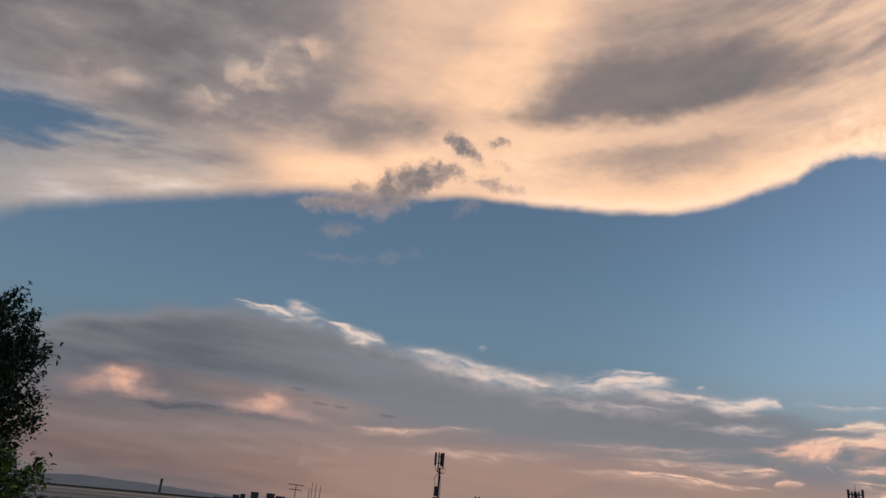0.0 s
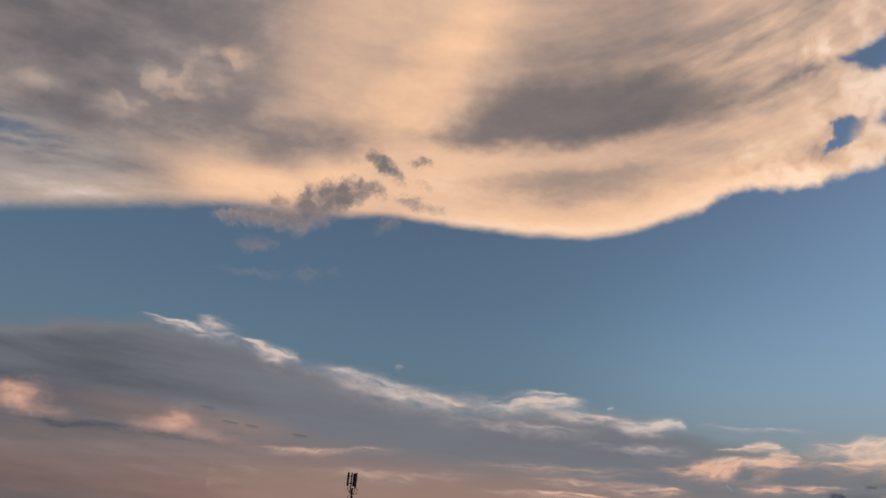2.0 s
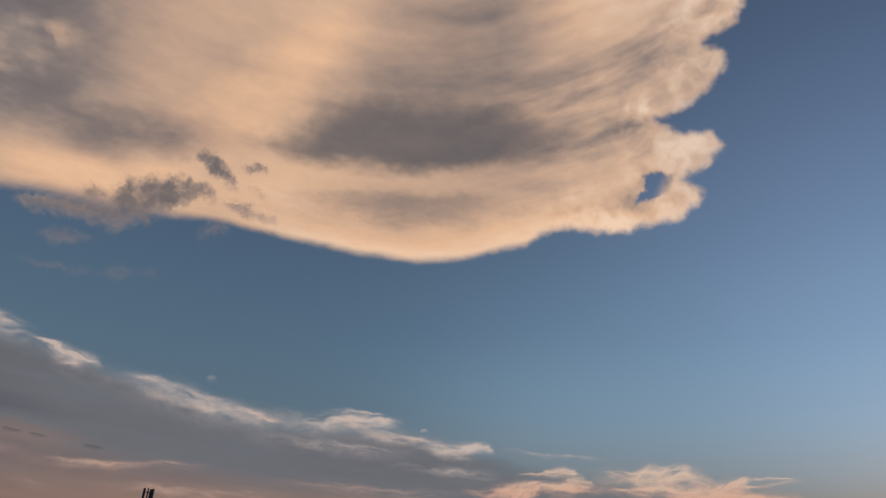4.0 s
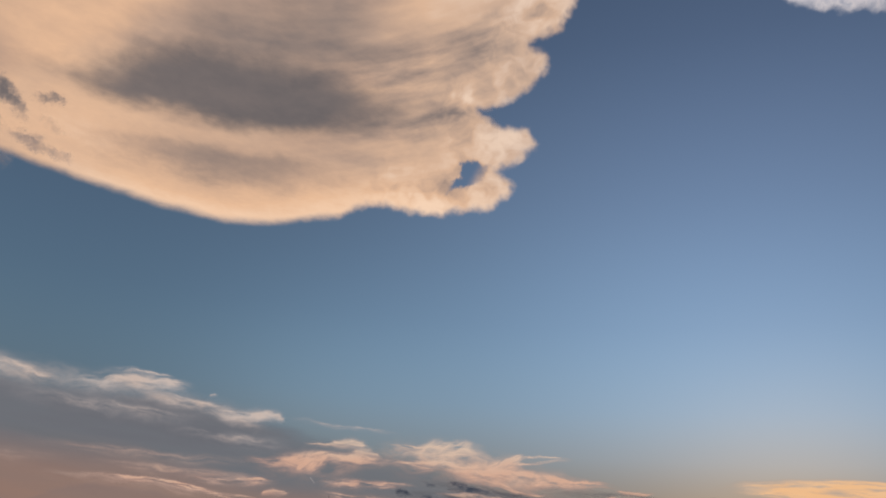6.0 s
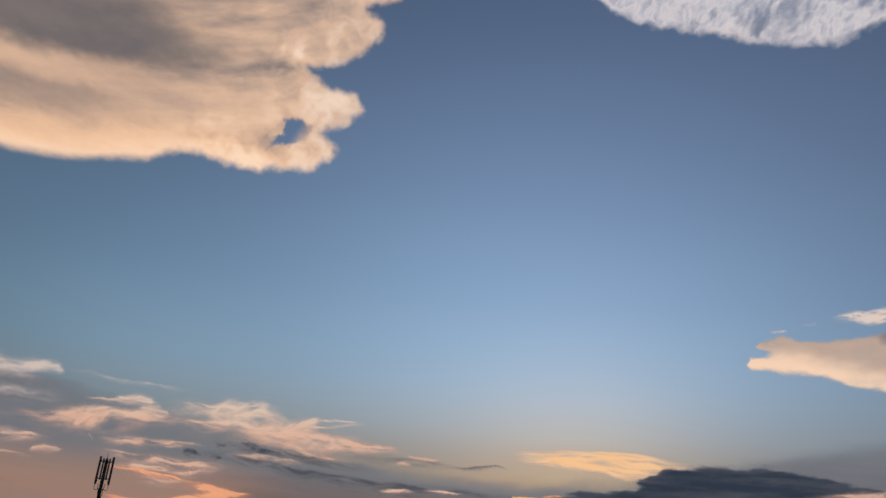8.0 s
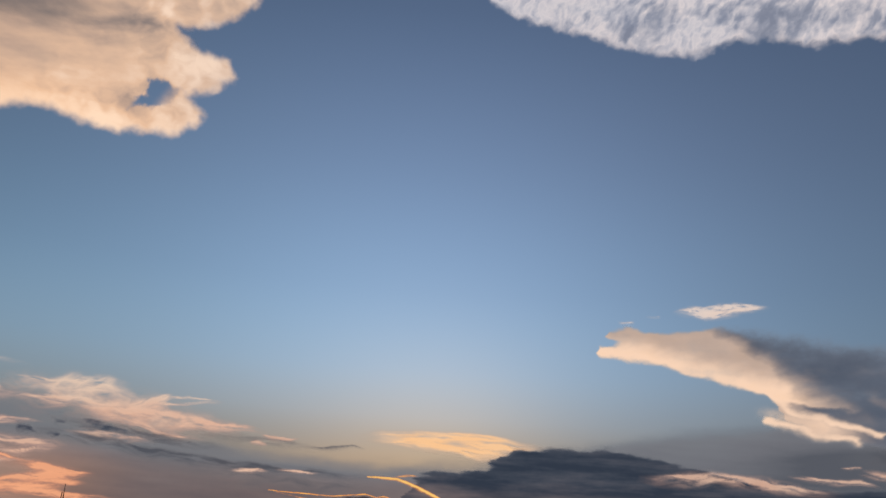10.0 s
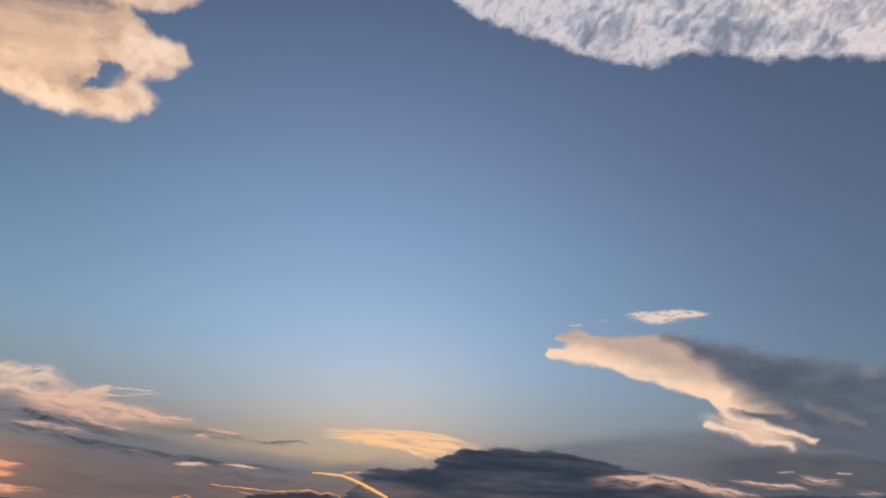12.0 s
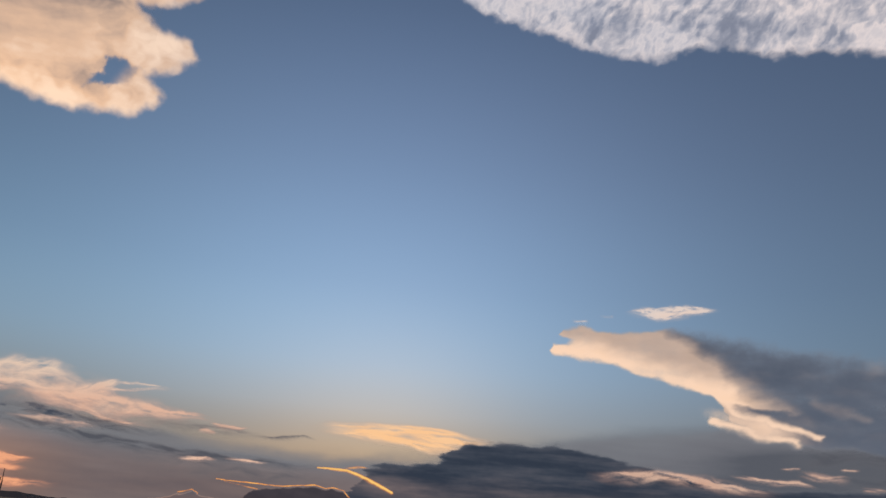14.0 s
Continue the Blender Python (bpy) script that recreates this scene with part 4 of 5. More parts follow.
# sunlight on the cloud edge, painted as a glowing strip
cloud("burning_streak", (57, 65, 1.8, 4.6), 0.04, strands([(-1.0, (57.7, 3.6, 0.035), (59.7, 3.54, 0.06), (61.3, 3.14, 0.075), (62, 2.88, 0.095), (63.1, 2.34, 0.09)), (0.55, (59.2, 3.68, 0.05), (60.4, 3.8, 0.08), (61.6, 3.9, 0.05))],
      171, hair=0.4, warp=0.10, warm=0.5), rim_light, "cloud rim painted in orange sunlight in front of the hidden sun", height=3000, far=3850, bulge=8)
cloud("cloud_peak", (46.5, 51.6, -0.5, 2.8), 0.05, low_heap, veil, "small dusky cloud peak on the horizon", height=3000, far=3950, bulge=40)
heap = cloud("low_dark_cloud", (51.8, 62.5, -0.5, 2.8), 0.05, low_heap, dusk, "low dark heap cloud with a painted sunlit rim", height=3000, far=3950, bulge=60)
# the heap's sunlit edge, added as thin glowing strips
rim = cloud("glowing_rim", (47.5, 61.5, 0.6, 2.9), 0.04, wisps([(0.7, (50.6, 2.2, 0.05), (52.2, 2.16, 0.09), (54.7, 2.08, 0.08), (56.3, 2.28, 0.09), (57.6, 2.36, 0.1)), (0.6, (57.6, 2.34, 0.08), (58.4, 2.2, 0.07), (59.0, 2.3, 0.08), (59.7, 2.15, 0.07), (60.2, 1.7, 0.07)),
      (0.45, (51, 2.15, 0.06), (52.6, 1.9, 0.07), (53.6, 1.75, 0.07)), (0.5, (48.4, 1.12, 0.09), (49.15, 1.36, 0.08), (49.7, 1.1, 0.06))], 181, rough=0.5, stretch=0.7, warm=0.3, warp=0.06, wide=0.75), rim_light,
      "thin orange lining of painted sunlight", height=3000, far=3880, bulge=5)
rim.parent = heap
del rim["category"]
cloud("flank_cloud", (73, 106, 2.5, 17), 0.08, flank, gold, "cloud with a hooked tip, painted cream-lit with a shaded slate-grey back", height=1400, bulge=130)
cloud("small_bright_cloud", (75.5, 88, 15.2, 17.4), 0.04, strands([
    (1.0, (79.6, 16.4, 0.12), (82.4, 16.42, 0.26), (84.4, 16.52, 0.24), (87.0, 16.45, 0.1)), (0.9, (80.6, 16.25, 0.14), (83, 16.25, 0.2), (85.6, 16.45, 0.12)), (0.6, (82, 16.65, 0.1), (84.6, 16.75, 0.12), (86.4, 16.6, 0.06)),
    (0.5, (75.8, 15.75, 0.08), (77.3, 15.65, 0.1)), (0.4, (77.9, 16.0, 0.06), (79.1, 16.0, 0.07))], 191, hair=0.7, warm=0.1, warp=0.16, fine=0.9), white, "small torn bright cloud above the hooked cloud", height=1500, far=4100, bulge=40)
cloud("rippled_cloud", (60, 108, 30, 52), 0.11, ripple, pearl, "white rippled altocumulus sheet with grey furrows", height=1700, bulge=60)
cloud("low_rose_cloud", (76, 104, 3, 6.4), 0.06, strands([(0.9, (76.6, 4.55, 0.2), (79.2, 4.7, 0.26), (82, 4.95, 0.26), (84.4, 4.75, 0.26), (86.7, 4.4, 0.2), (90.4, 3.95, 0.12)), (0.9, (86.6, 4.98, 0.07), (89.4, 4.88, 0.13), (91.1, 4.82, 0.12), (92.4, 4.5, 0.08)),
      (0.6, (90.8, 5.4, 0.12), (92.6, 5.28, 0.16), (94.6, 5.2, 0.1)), (0.6, (90.0, 5.64, 0.05), (91.2, 5.62, 0.06)), (0.6, (93.8, 5.74, 0.05), (94.9, 5.72, 0.06)), (0.5, (94.6, 4.6, 0.1), (96.5, 4.5, 0.12)), (0.5, (73, 3.7, 0.12), (74.4, 3.6, 0.16), (75.6, 3.3, 0.1)), (0.6, (62.8, 3.7, 0.1), (64, 3.62, 0.14), (66.2, 3.5, 0.08))],
      201, hair=0.7, warm=0.75, warp=0.14, gain_=0.8), pink, "dull rose streaks on the dark cloud bank", height=3000, far=3900, bulge=15)
cloud("shadow_patch", (88, 104, 4, 7.6), 0.08, strands([(0.6, (89.6, 6.1, 0.3), (92.4, 6.5, 0.45), (96.5, 6.45, 0.4), (100, 6.3, 0.3)), (0.6, (91.5, 5.1, 0.35), (96, 5.15, 0.4), (104, 5, 0.5))], 211, hair=0.4, warm=0.1, warp=0.2, fine=0.25), haze_grey,
      "soft dark patch of cloud under the hooked cloud", height=3000, far=4000, bulge=20)
cloud("contrail", (27, 28.6, 4.7, 5.6), 0.025, wisps([(0.6, (27.62, 5.3, 0.045), (27.95, 4.95, 0.03))], 221, rough=0.1, warm=0.0, warp=0.0), white, "short white contrail dash", height=3000, far=3900, bulge=3)

# ---- the land ----
def principled(name, colors, scale, rough=0.9, bump=0.0, detail=6.0, vary=0.0, metal=0.0):
    """A surface of two colours mixed by a noise of that scale (1/m), with a finer noise on top."""
    mat, n, l = material(name)
    out, bsdf = n.new("ShaderNodeOutputMaterial"), n.new("ShaderNodeBsdfPrincipled")
    l.new(bsdf.outputs[0], out.inputs[0])
    geo = n.new("ShaderNodeNewGeometry")
    tex, fine = n.new("ShaderNodeTexNoise"), n.new("ShaderNodeTexNoise")
    for node, sc in ((tex, scale), (fine, scale * 9)):
        node.inputs["Scale"].default_value, node.inputs["Detail"].default_value = sc, detail
        l.new(geo.outputs["Position"], node.inputs[0])
    fac = math_node(n, l, "ADD", math_node(n, l, "MULTIPLY", tex.outputs[0], 0.7), math_node(n, l, "MULTIPLY", fine.outputs[0], 0.3))
    if vary:
        fac = math_node(n, l, "ADD", fac, math_node(n, l, "MULTIPLY", math_node(n, l, "SUBTRACT", geo.outputs["Random Per Island"], 0.5), vary))
    r = ramp(n, [(0.30, (*colors[0], 1)), (0.70, (*colors[1], 1))], False)
    l.new(fac, r.inputs[0])
    l.new(r.outputs[0], bsdf.inputs["Base Color"])
    bsdf.inputs["Roughness"].default_value, bsdf.inputs["Metallic"].default_value = rough, metal
    if bump:
        b = n.new("ShaderNodeBump")
        b.inputs["Strength"].default_value = bump
        l.new(fine.outputs[0], b.inputs["Height"])
        l.new(b.outputs[0], bsdf.inputs["Normal"])
    return mat


m_soil = principled("field_soil", ((0.20, 0.18, 0.13), (0.32, 0.29, 0.22)), 0.006, bump=0.3)
m_stubble = principled("pale_stubble", ((0.38, 0.355, 0.32), (0.47, 0.44, 0.40)), 0.02, rough=0.6)
m_bank = principled("grassy_bank", ((0.012, 0.016, 0.014), (0.03, 0.035, 0.028)), 0.05)
# distance haze is painted into this pale blue-grey base colour
m_hill = principled("haze_painted_hill", ((0.27, 0.32, 0.37), (0.31, 0.36, 0.40)), 0.004)
m_hill_dark = principled("wooded_hill", ((0.05, 0.055, 0.065), (0.075, 0.08, 0.09)), 0.004)
m_leaf = principled("dark_leaf", ((0.022, 0.050, 0.024), (0.060, 0.105, 0.045)), 1.2, rough=0.5, vary=0.5)
m_leaf_light = principled("green_leaf", ((0.085, 0.13, 0.018), (0.20, 0.26, 0.04)), 1.2, rough=0.5, vary=0.5)
m_bark = principled("bark", ((0.03, 0.024, 0.018), (0.08, 0.065, 0.05)), 6.0, bump=0.6)
m_steel = principled("dull_steel", ((0.06, 0.06, 0.065), (0.11, 0.11, 0.115)), 3.0, rough=0.6, metal=0.6)
m_panel = principled("weathered_panel", ((0.05, 0.05, 0.055), (0.09, 0.09, 0.095)), 2.0, rough=0.6)
m_cable = principled("black_cable", ((0.01, 0.01, 0.01), (0.02, 0.02, 0.02)), 5.0, rough=0.6)
m_concrete = principled("stained_concrete", ((0.10, 0.10, 0.10), (0.18, 0.175, 0.17)), 0.4, bump=0.2)
m_roof = principled("dark_roofing", ((0.03, 0.03, 0.032), (0.06, 0.058, 0.055)), 0.6)
m_tank = principled("grey_tank", ((0.07, 0.07, 0.07), (0.14, 0.135, 0.13)), 1.0)
m_glass, gn, gl = material("dark_window_glass")
g_out, g_bsdf = gn.new("ShaderNodeOutputMaterial"), gn.new("ShaderNodeBsdfPrincipled")
gl.new(g_bsdf.outputs[0], g_out.inputs[0])
g_bsdf.inputs["Base Color"].default_value, g_bsdf.inputs["Roughness"].default_value = (0.02, 0.025, 0.03, 1), 0.08


def part(name, bm, mat, parent=None, label=""):
    mesh = bpy.data.meshes.new(name)
    bm.to_mesh(mesh)
    bm.free()
    mesh.materials.append(mat)
    ob = new(name, mesh)
    if parent:
        ob.parent = parent
    return tagged(ob, label)


def holder(name, place, label, category, group=""):
    ob = new(name)
    ob.matrix_world = place
    return tagged(ob, label, category, group)


def box(bm, c, size, bevel=0.0, turn=0.0):
    made = bmesh.ops.create_cube(bm, size=1, matrix=Matrix.Translation(c) @ Matrix.Rotation(turn, 4, "Z") @ Matrix.Diagonal((*size, 1)))
    if bevel:
        edges = {e for v in made["verts"] for e in v.link_edges}
        bmesh.ops.bevel(bm, geom=list(edges), offset=bevel, segments=2, affect="EDGES", profile=0.5)


def tube(bm, points, r0, r1=None, sides=8):
    """A round bar along points, tapering from r0 to r1."""
    r1 = r0 if r1 is None else r1
    rings = []
    for k, p in enumerate(points):
        p = Vector(p)
        d = (Vector(points[min(k + 1, len(points) - 1)]) - Vector(points[max(k - 1, 0)])).normalized()
        side = d.cross(Vector((0, 0, 1)) if abs(d.z) < 0.9 else Vector((1, 0, 0))).normalized()
        up = side.cross(d)
        r = r0 + (r1 - r0) * k / max(len(points) - 1, 1)
        rings.append([bm.verts.new(p + r * (math.cos(a) * side + math.sin(a) * up)) for a in (2 * math.pi * i / sides for i in range(sides))])
    for a, b in zip(rings, rings[1:]):
        for i in range(sides):
            bm.faces.new((a[i], a[(i + 1) % sides], b[(i + 1) % sides], b[i]))
    bm.faces.new(rings[0][::-1]), bm.faces.new(rings[-1])


def at(az, dist, z=0.0):
    return Vector((math.sin(radians(az)) * dist, math.cos(radians(az)) * dist, z))


def facing(az, dist, z=0.0):
    """A place whose x runs to the right and whose y runs away, as seen from the start."""
    return Matrix.Translation(at(az, dist, z)) @ Matrix.Rotation(radians(-az), 4, "Z")


# one sheet of ground to the horizon
bm = bmesh.new()
rings = []
for r in (3, 12, 40, 120, 300, 700, 1500, 3000, 4900):
    rings.append([bm.verts.new((r * math.sin(2 * math.pi * k / 96), r * math.cos(2 * math.pi * k / 96), 0.05 * noise.noise((r * 0.05, k * 0.4, 0)) - 0.06)) for k in range(96)])
bm.faces.new(rings[0][::-1])
for a, b in zip(rings, rings[1:]):
    for k in range(96):
        bm.faces.new((a[k], a[(k + 1) % 96], b[(k + 1) % 96], b[k]))
tagged(part("ground", bm, m_soil), "wide dim brown plain at dusk", "ground", kind="structure")

# pale strips in the plain
for az0, az1, d0, d1 in ((-40, -17.5, 900, 1010), (-36, -19, 560, 610), (-30, -14, 1500, 1900), (-28, -20, 430, 445)):
    bm = bmesh.new()
    steps = 24
    near = [bm.verts.new(at(az0 + (az1 - az0) * k / steps, d0 * (1 + 0.03 * noise.noise((k * 0.5, d0, 0))), 0.3)) for k in range(steps + 1)]
    back = [bm.verts.new(at(az0 + (az1 - az0) * k / steps, d1 * (1 + 0.03 * noise.noise((k * 0.5, d1, 0))), 0.3)) for k in range(steps + 1)]
    top_faces = [bm.faces.new((near[k], near[k + 1], back[k + 1], back[k])) for k in range(steps)]
    made = bmesh.ops.extrude_face_region(bm, geom=top_faces)["geom"]
    bmesh.ops.translate(bm, verts=[v for v in made if isinstance(v, bmesh.types.BMVert)], vec=(0, 0, -1.2))
    bmesh.ops.recalc_face_normals(bm, faces=bm.faces)
    tagged(part("field_strip", bm, m_stubble), "pale strip of stubble field on the plain", "field", "field strips")


def ridge(name, az0, az1, dist, crest, depth, mat, label, rough=0.1, seed=0, steps=120):
    """A long rise whose crest is given as el over az."""
    bm = bmesh.new()
    rows = []
    for k in range(steps + 1):
        az = az0 + (az1 - az0) * k / steps
        z = EYE_Z + dist * math.tan(radians(float(crest(np.array(az))) + rough * noise.noise((az * 1.7, seed, 0)) + 0.4 * rough * noise.noise((az * 7.0, seed, 3))))
        z = max(z, 1.0)
        rows.append([bm.verts.new(at(az, dist - depth, -1)), bm.verts.new(at(az, dist - depth * 0.4, z * 0.62)), bm.verts.new(at(az, dist, z)), bm.verts.new(at(az, dist + depth * 0.5, z * 0.5)), bm.verts.new(at(az, dist + depth, -1))])
    for a, b in zip(rows, rows[1:]):
        for i in range(4):
            bm.faces.new((a[i], b[i], b[i + 1], a[i + 1]))
    return tagged(part(name, bm, mat), label, "hill", kind="structure")


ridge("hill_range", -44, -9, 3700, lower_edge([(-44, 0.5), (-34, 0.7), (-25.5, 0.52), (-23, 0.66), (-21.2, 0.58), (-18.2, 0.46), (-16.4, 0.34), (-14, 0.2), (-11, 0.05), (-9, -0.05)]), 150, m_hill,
      "low hills painted blue-grey to stand for evening haze", 0.05, 3)
ridge("hill_ridge", 33, 56, 3700, lower_edge([(33, 0.0), (36, 0.22), (38.5, 0.26), (40.5, 0.1), (43, 0.08), (46, 0.2), (50, 0.12), (56, 0.0)]), 150, m_hill_dark, "dark wooded hills under the sunset clouds", 0.08, 9)
ridge("river_bank", -48, -9.5, 2700, lower_edge([(-48, -0.07), (-25, -0.05), (-14, -0.04), (-9.5, -0.06)]), 12, m_bank, "long dark levee at the edge of the plain", 0.012, 5, 200)

# lone tower beyond the levee
tower = holder("tower", facing(-18.1, 2400), "slim grey concrete tower with a dark gallery head", "tower")
bm = bmesh.new()
tube(bm, [(0, 0, -1), (0, 0, 20), (0, 0, 38)], 4.0, 3.2, 16)
part("shaft", bm, m_concrete, tower)
bm = bmesh.new()
tube(bm, [(0, 0, 38), (0, 0, 39.2), (0, 0, 43.5), (0, 0, 44.5)], 4.4, 3.6, 16)
part("gallery", bm, m_roof, tower, "dark gallery ring")
bm = bmesh.new()
tube(bm, [(0, 0, 44.5), (0, 0, 48)], 0.5, 0.2, 6)
part("spike", bm, m_steel, tower)


# ---- roofs and aerials ----
def flat_roof_house(az, dist, width, depth, height, label, storeys=2, windows=5):
    house = holder("house", facing(az, dist), label, "house", "flat-roofed houses")
    bm = bmesh.new()
    box(bm, (0, 0, height / 2 - 0.3), (width, depth, height + 0.6 - 0.3))
    part("wall", bm, m_concrete, house)
    bm = bmesh.new()
    box(bm, (0, 0, height + 0.0), (width + 0.5, depth + 0.5, 0.3), 0.04)
    part("roof", bm, m_roof, house, "flat dark roof slab")
    for k in range(2):
        bm = bmesh.new()
        box(bm, (0, (k * 2 - 1) * (depth / 2 + 0.1), height + 0.32), (width + 0.4, 0.18, 0.34), 0.03)
        part("parapet", bm, m_concrete, house)
    for s_ in range(storeys):
        for k in range(windows):
            x = -width / 2 + width * (k + 0.5) / windows
            bm = bmesh.new()
            box(bm, (x, -depth / 2 - 0.03, 1.7 + s_ * 3.0), (1.5, 0.12, 1.3), 0.02)
            frame_ = part("window", bm, m_panel, house)
            bm = bmesh.new()
            box(bm, (x, -depth / 2 - 0.08, 1.7 + s_ * 3.0), (1.34, 0.06, 1.14))
            part("pane", bm, m_glass, frame_)
    return house


flat_roof_house(-12.2, 156, 12, 8, 7.6, "dark flat-roofed house with tanks on its roof")
flat_roof_house(-8.6, 153, 7, 8, 7.9, "dark flat-roofed house with aerials on its roof", windows=3)


def roof_tank(az, dist, z, w, h, label, legs=True):
    tank = holder("roof_tank", facing(az, dist, z), label, "water tank", "roof tanks")
    bm = bmesh.new()
    box(bm, (0, 0, h * 0.58), (w, w * 0.9, h * 0.76), 0.06)
    part("body", bm, m_tank, tank)
    bm = bmesh.new()
    box(bm, (0, 0, h * 0.98), (w * 1.06, w * 0.96, h * 0.06), 0.02)
    part("lid", bm, m_roof, tank)
    for sx in (-1, 1):
        for sy in (-1, 1):
            bm = bmesh.new()
            tube(bm, [(sx * w * 0.42, sy * w * 0.36, 0), (sx * w * 0.42, sy * w * 0.36, h * 0.24)], 0.06, sides=6)
            part("leg", bm, m_steel, tank)


for az, z, w, h, text in ((-13.0, 7.75, 1.2, 1.0, "small grey roof tank on short legs"), (-12.55, 7.75, 0.9, 1.25, "small grey roof tank on short legs"), (-11.75, 7.75, 1.4, 1.75, "tall dark roof tank"),
                          (-10.65, 7.75, 1.5, 1.75, "pale square roof tank"), (-9.95, 8.05, 1.8, 1.1, "wide low dark roof tank"), (-8.3, 8.05, 1.7, 0.75, "wide low dark roof tank")):
    roof_tank(az, 152.5, z, w, h, text)

yagi = holder("tv_aerial", facing(-8.98, 151, 8.05), "thin rooftop television aerial with cross rods", "aerial")
bm = bmesh.new()
tube(bm, [(0, 0, 0), (0, 0, 3.5)], 0.08, 0.07, 6)
part("mast", bm, m_steel, yagi)
for z, w in ((3.42, 1.5), (2.55, 1.15)):
    bm = bmesh.new()
    tube(bm, [(-w, 0.0, z + 0.04), (w, 0.0, z - 0.04)], 0.075, sides=6)
    boom = part("boom", bm, m_steel, yagi)
    for k in range(6):
        x = -w + 2 * w * (k + 0.5) / 6
        bm = bmesh.new()
        tube(bm, [(x, -0.5, z), (x, 0.5, z)], 0.022, sides=5)
        tube(bm, [(x, 0, z - 0.09), (x, 0, z + 0.09)], 0.03, sides=5)
        part("rod", bm, m_steel, boom)

whips = holder("whip_aerial_frame", facing(-7.62, 151, 8.05), "cluster of thin whip aerials with a small dish", "aerial")
for x, z0, z1 in ((-1.05, 1.0, 3.0), (-0.55, 0.0, 4.1), (0.15, 0.6, 3.9), (1.0, 0.9, 3.8)):
    bm = bmesh.new()
    tube(bm, [(x, 0, z0), (x * 1.02, 0, z1)], 0.075, 0.05, 6)
    part("whip", bm, m_steel, whips)
bm = bmesh.new()
tube(bm, [(-1.15, 0, 1.0), (1.1, 0, 0.95)], 0.05, sides=6)
part("crossbar", bm, m_steel, whips)
bm = bmesh.new()
tube(bm, [(0.45, -0.05, 0.95), (0.45, 0.05, 0.95), (0.45, 0.16, 0.95)], 0.5, 0.12, 14)
bmesh.ops.rotate(bm, verts=bm.verts, cent=(0.45, 0, 0.95), matrix=Matrix.Rotation(radians(20), 3, "X"))
part("dish", bm, m_panel, whips)
bm = bmesh.new()
tube(bm, [(0.45, 0, 0), (0.45, 0, 0.9)], 0.05, sides=6)
part("dish_post", bm, m_steel, whips)


def panel_aerial(parent, x, y, z0, z1, w=0.3, d=0.14):
    bm = bmesh.new()
    box(bm, (x, y, (z0 + z1) / 2), (w, d, z1 - z0), min(w, d) * 0.25)
    p = part("panel_antenna", bm, m_panel, parent, "slim grey panel antenna")
    for z in (z0 + 0.25, z1 - 0.25):
        bm = bmesh.new()
        box(bm, (x * 0.9, y + 0.12, z), (0.1, 0.16, 0.1), 0.02)
        part("bracket", bm, m_steel, p)
    return p


def looped(parent, pts, r, name="cable"):
    bm = bmesh.new()
    tube(bm, pts, r, sides=6)
    part(name, bm, m_cable, parent, "black cable")


def curve(a, b, sag, k=9):
    return [Vector(a).lerp(Vector(b), i / k) + Vector(sag) * math.sin(math.pi * i / k) for i in range(k + 1)]


# slender pole with three panels and a cable loop
mast = holder("antenna_mast", facing(1.22, 127), "dark steel cell mast with panel antennas and cable loop", "antenna mast", "cell masts")
bm = bmesh.new()
tube(bm, [(0, 0, -0.6), (0, 0, 8), (0, 0, 15.6)], 0.24, 0.15, 10)
part("pole", bm, m_steel, mast)
bm = bmesh.new()
tube(bm, [(-0.3, 0, 14.9), (-0.28, 0, 18.0)], 0.11, 0.1, 8)
part("pole", bm, m_steel, mast)
for x, y, z0, z1 in ((-0.82, -0.1, 15.9, 17.95), (0.42, -0.2, 15.7, 17.95), (0.1, 0.35, 15.9, 17.9)):
    panel_aerial(mast, x, y, z0, z1, 0.34, 0.2)
for z in (16.3, 17.4):
    bm = bmesh.new()
    tube(bm, [(-0.8, 0, z), (0.45, 0, z - 0.05)], 0.06, sides=6)
    part("crossarm", bm, m_steel, mast)
bm = bmesh.new()
box(bm, (-0.42, -0.1, 11.9), (0.5, 0.35, 1.5), 0.05)
part("radio_unit", bm, m_panel, mast, "grey radio box")
bm = bmesh.new()
box(bm, (-0.5, -0.1, 10.4), (0.55, 0.4, 1.2), 0.05)
part("radio_unit", bm, m_panel, mast, "grey radio box")
looped(mast, [(0.45 + 0.42 * math.cos(a), -0.1, 15.15 + 0.48 * math.sin(a)) for a in (2 * math.pi * k / 18 for k in range(18))], 0.05, "cable_loop")
looped(mast, curve((-0.8, -0.1, 15.9), (-0.1, -0.2, 14.8), (-0.15, 0, -0.25)), 0.045)
looped(mast, curve((-0.1, -0.2, 14.8), (-0.35, -0.15, 12.6), (-0.55, 0, 0)), 0.045)
looped(mast, curve((0.42, -0.2, 15.7), (0.1, -0.2, 14.6), (0.12, 0, -0.1)), 0.045)
looped(mast, curve((0.15, -0.2, 14.4), (0.25, -0.2, 8), (0.12, 0, 0)), 0.05)
flat_roof_house(1.2, 129.5, 9, 3.6, 6.4, "flat-roofed house behind the cell mast", windows=3)

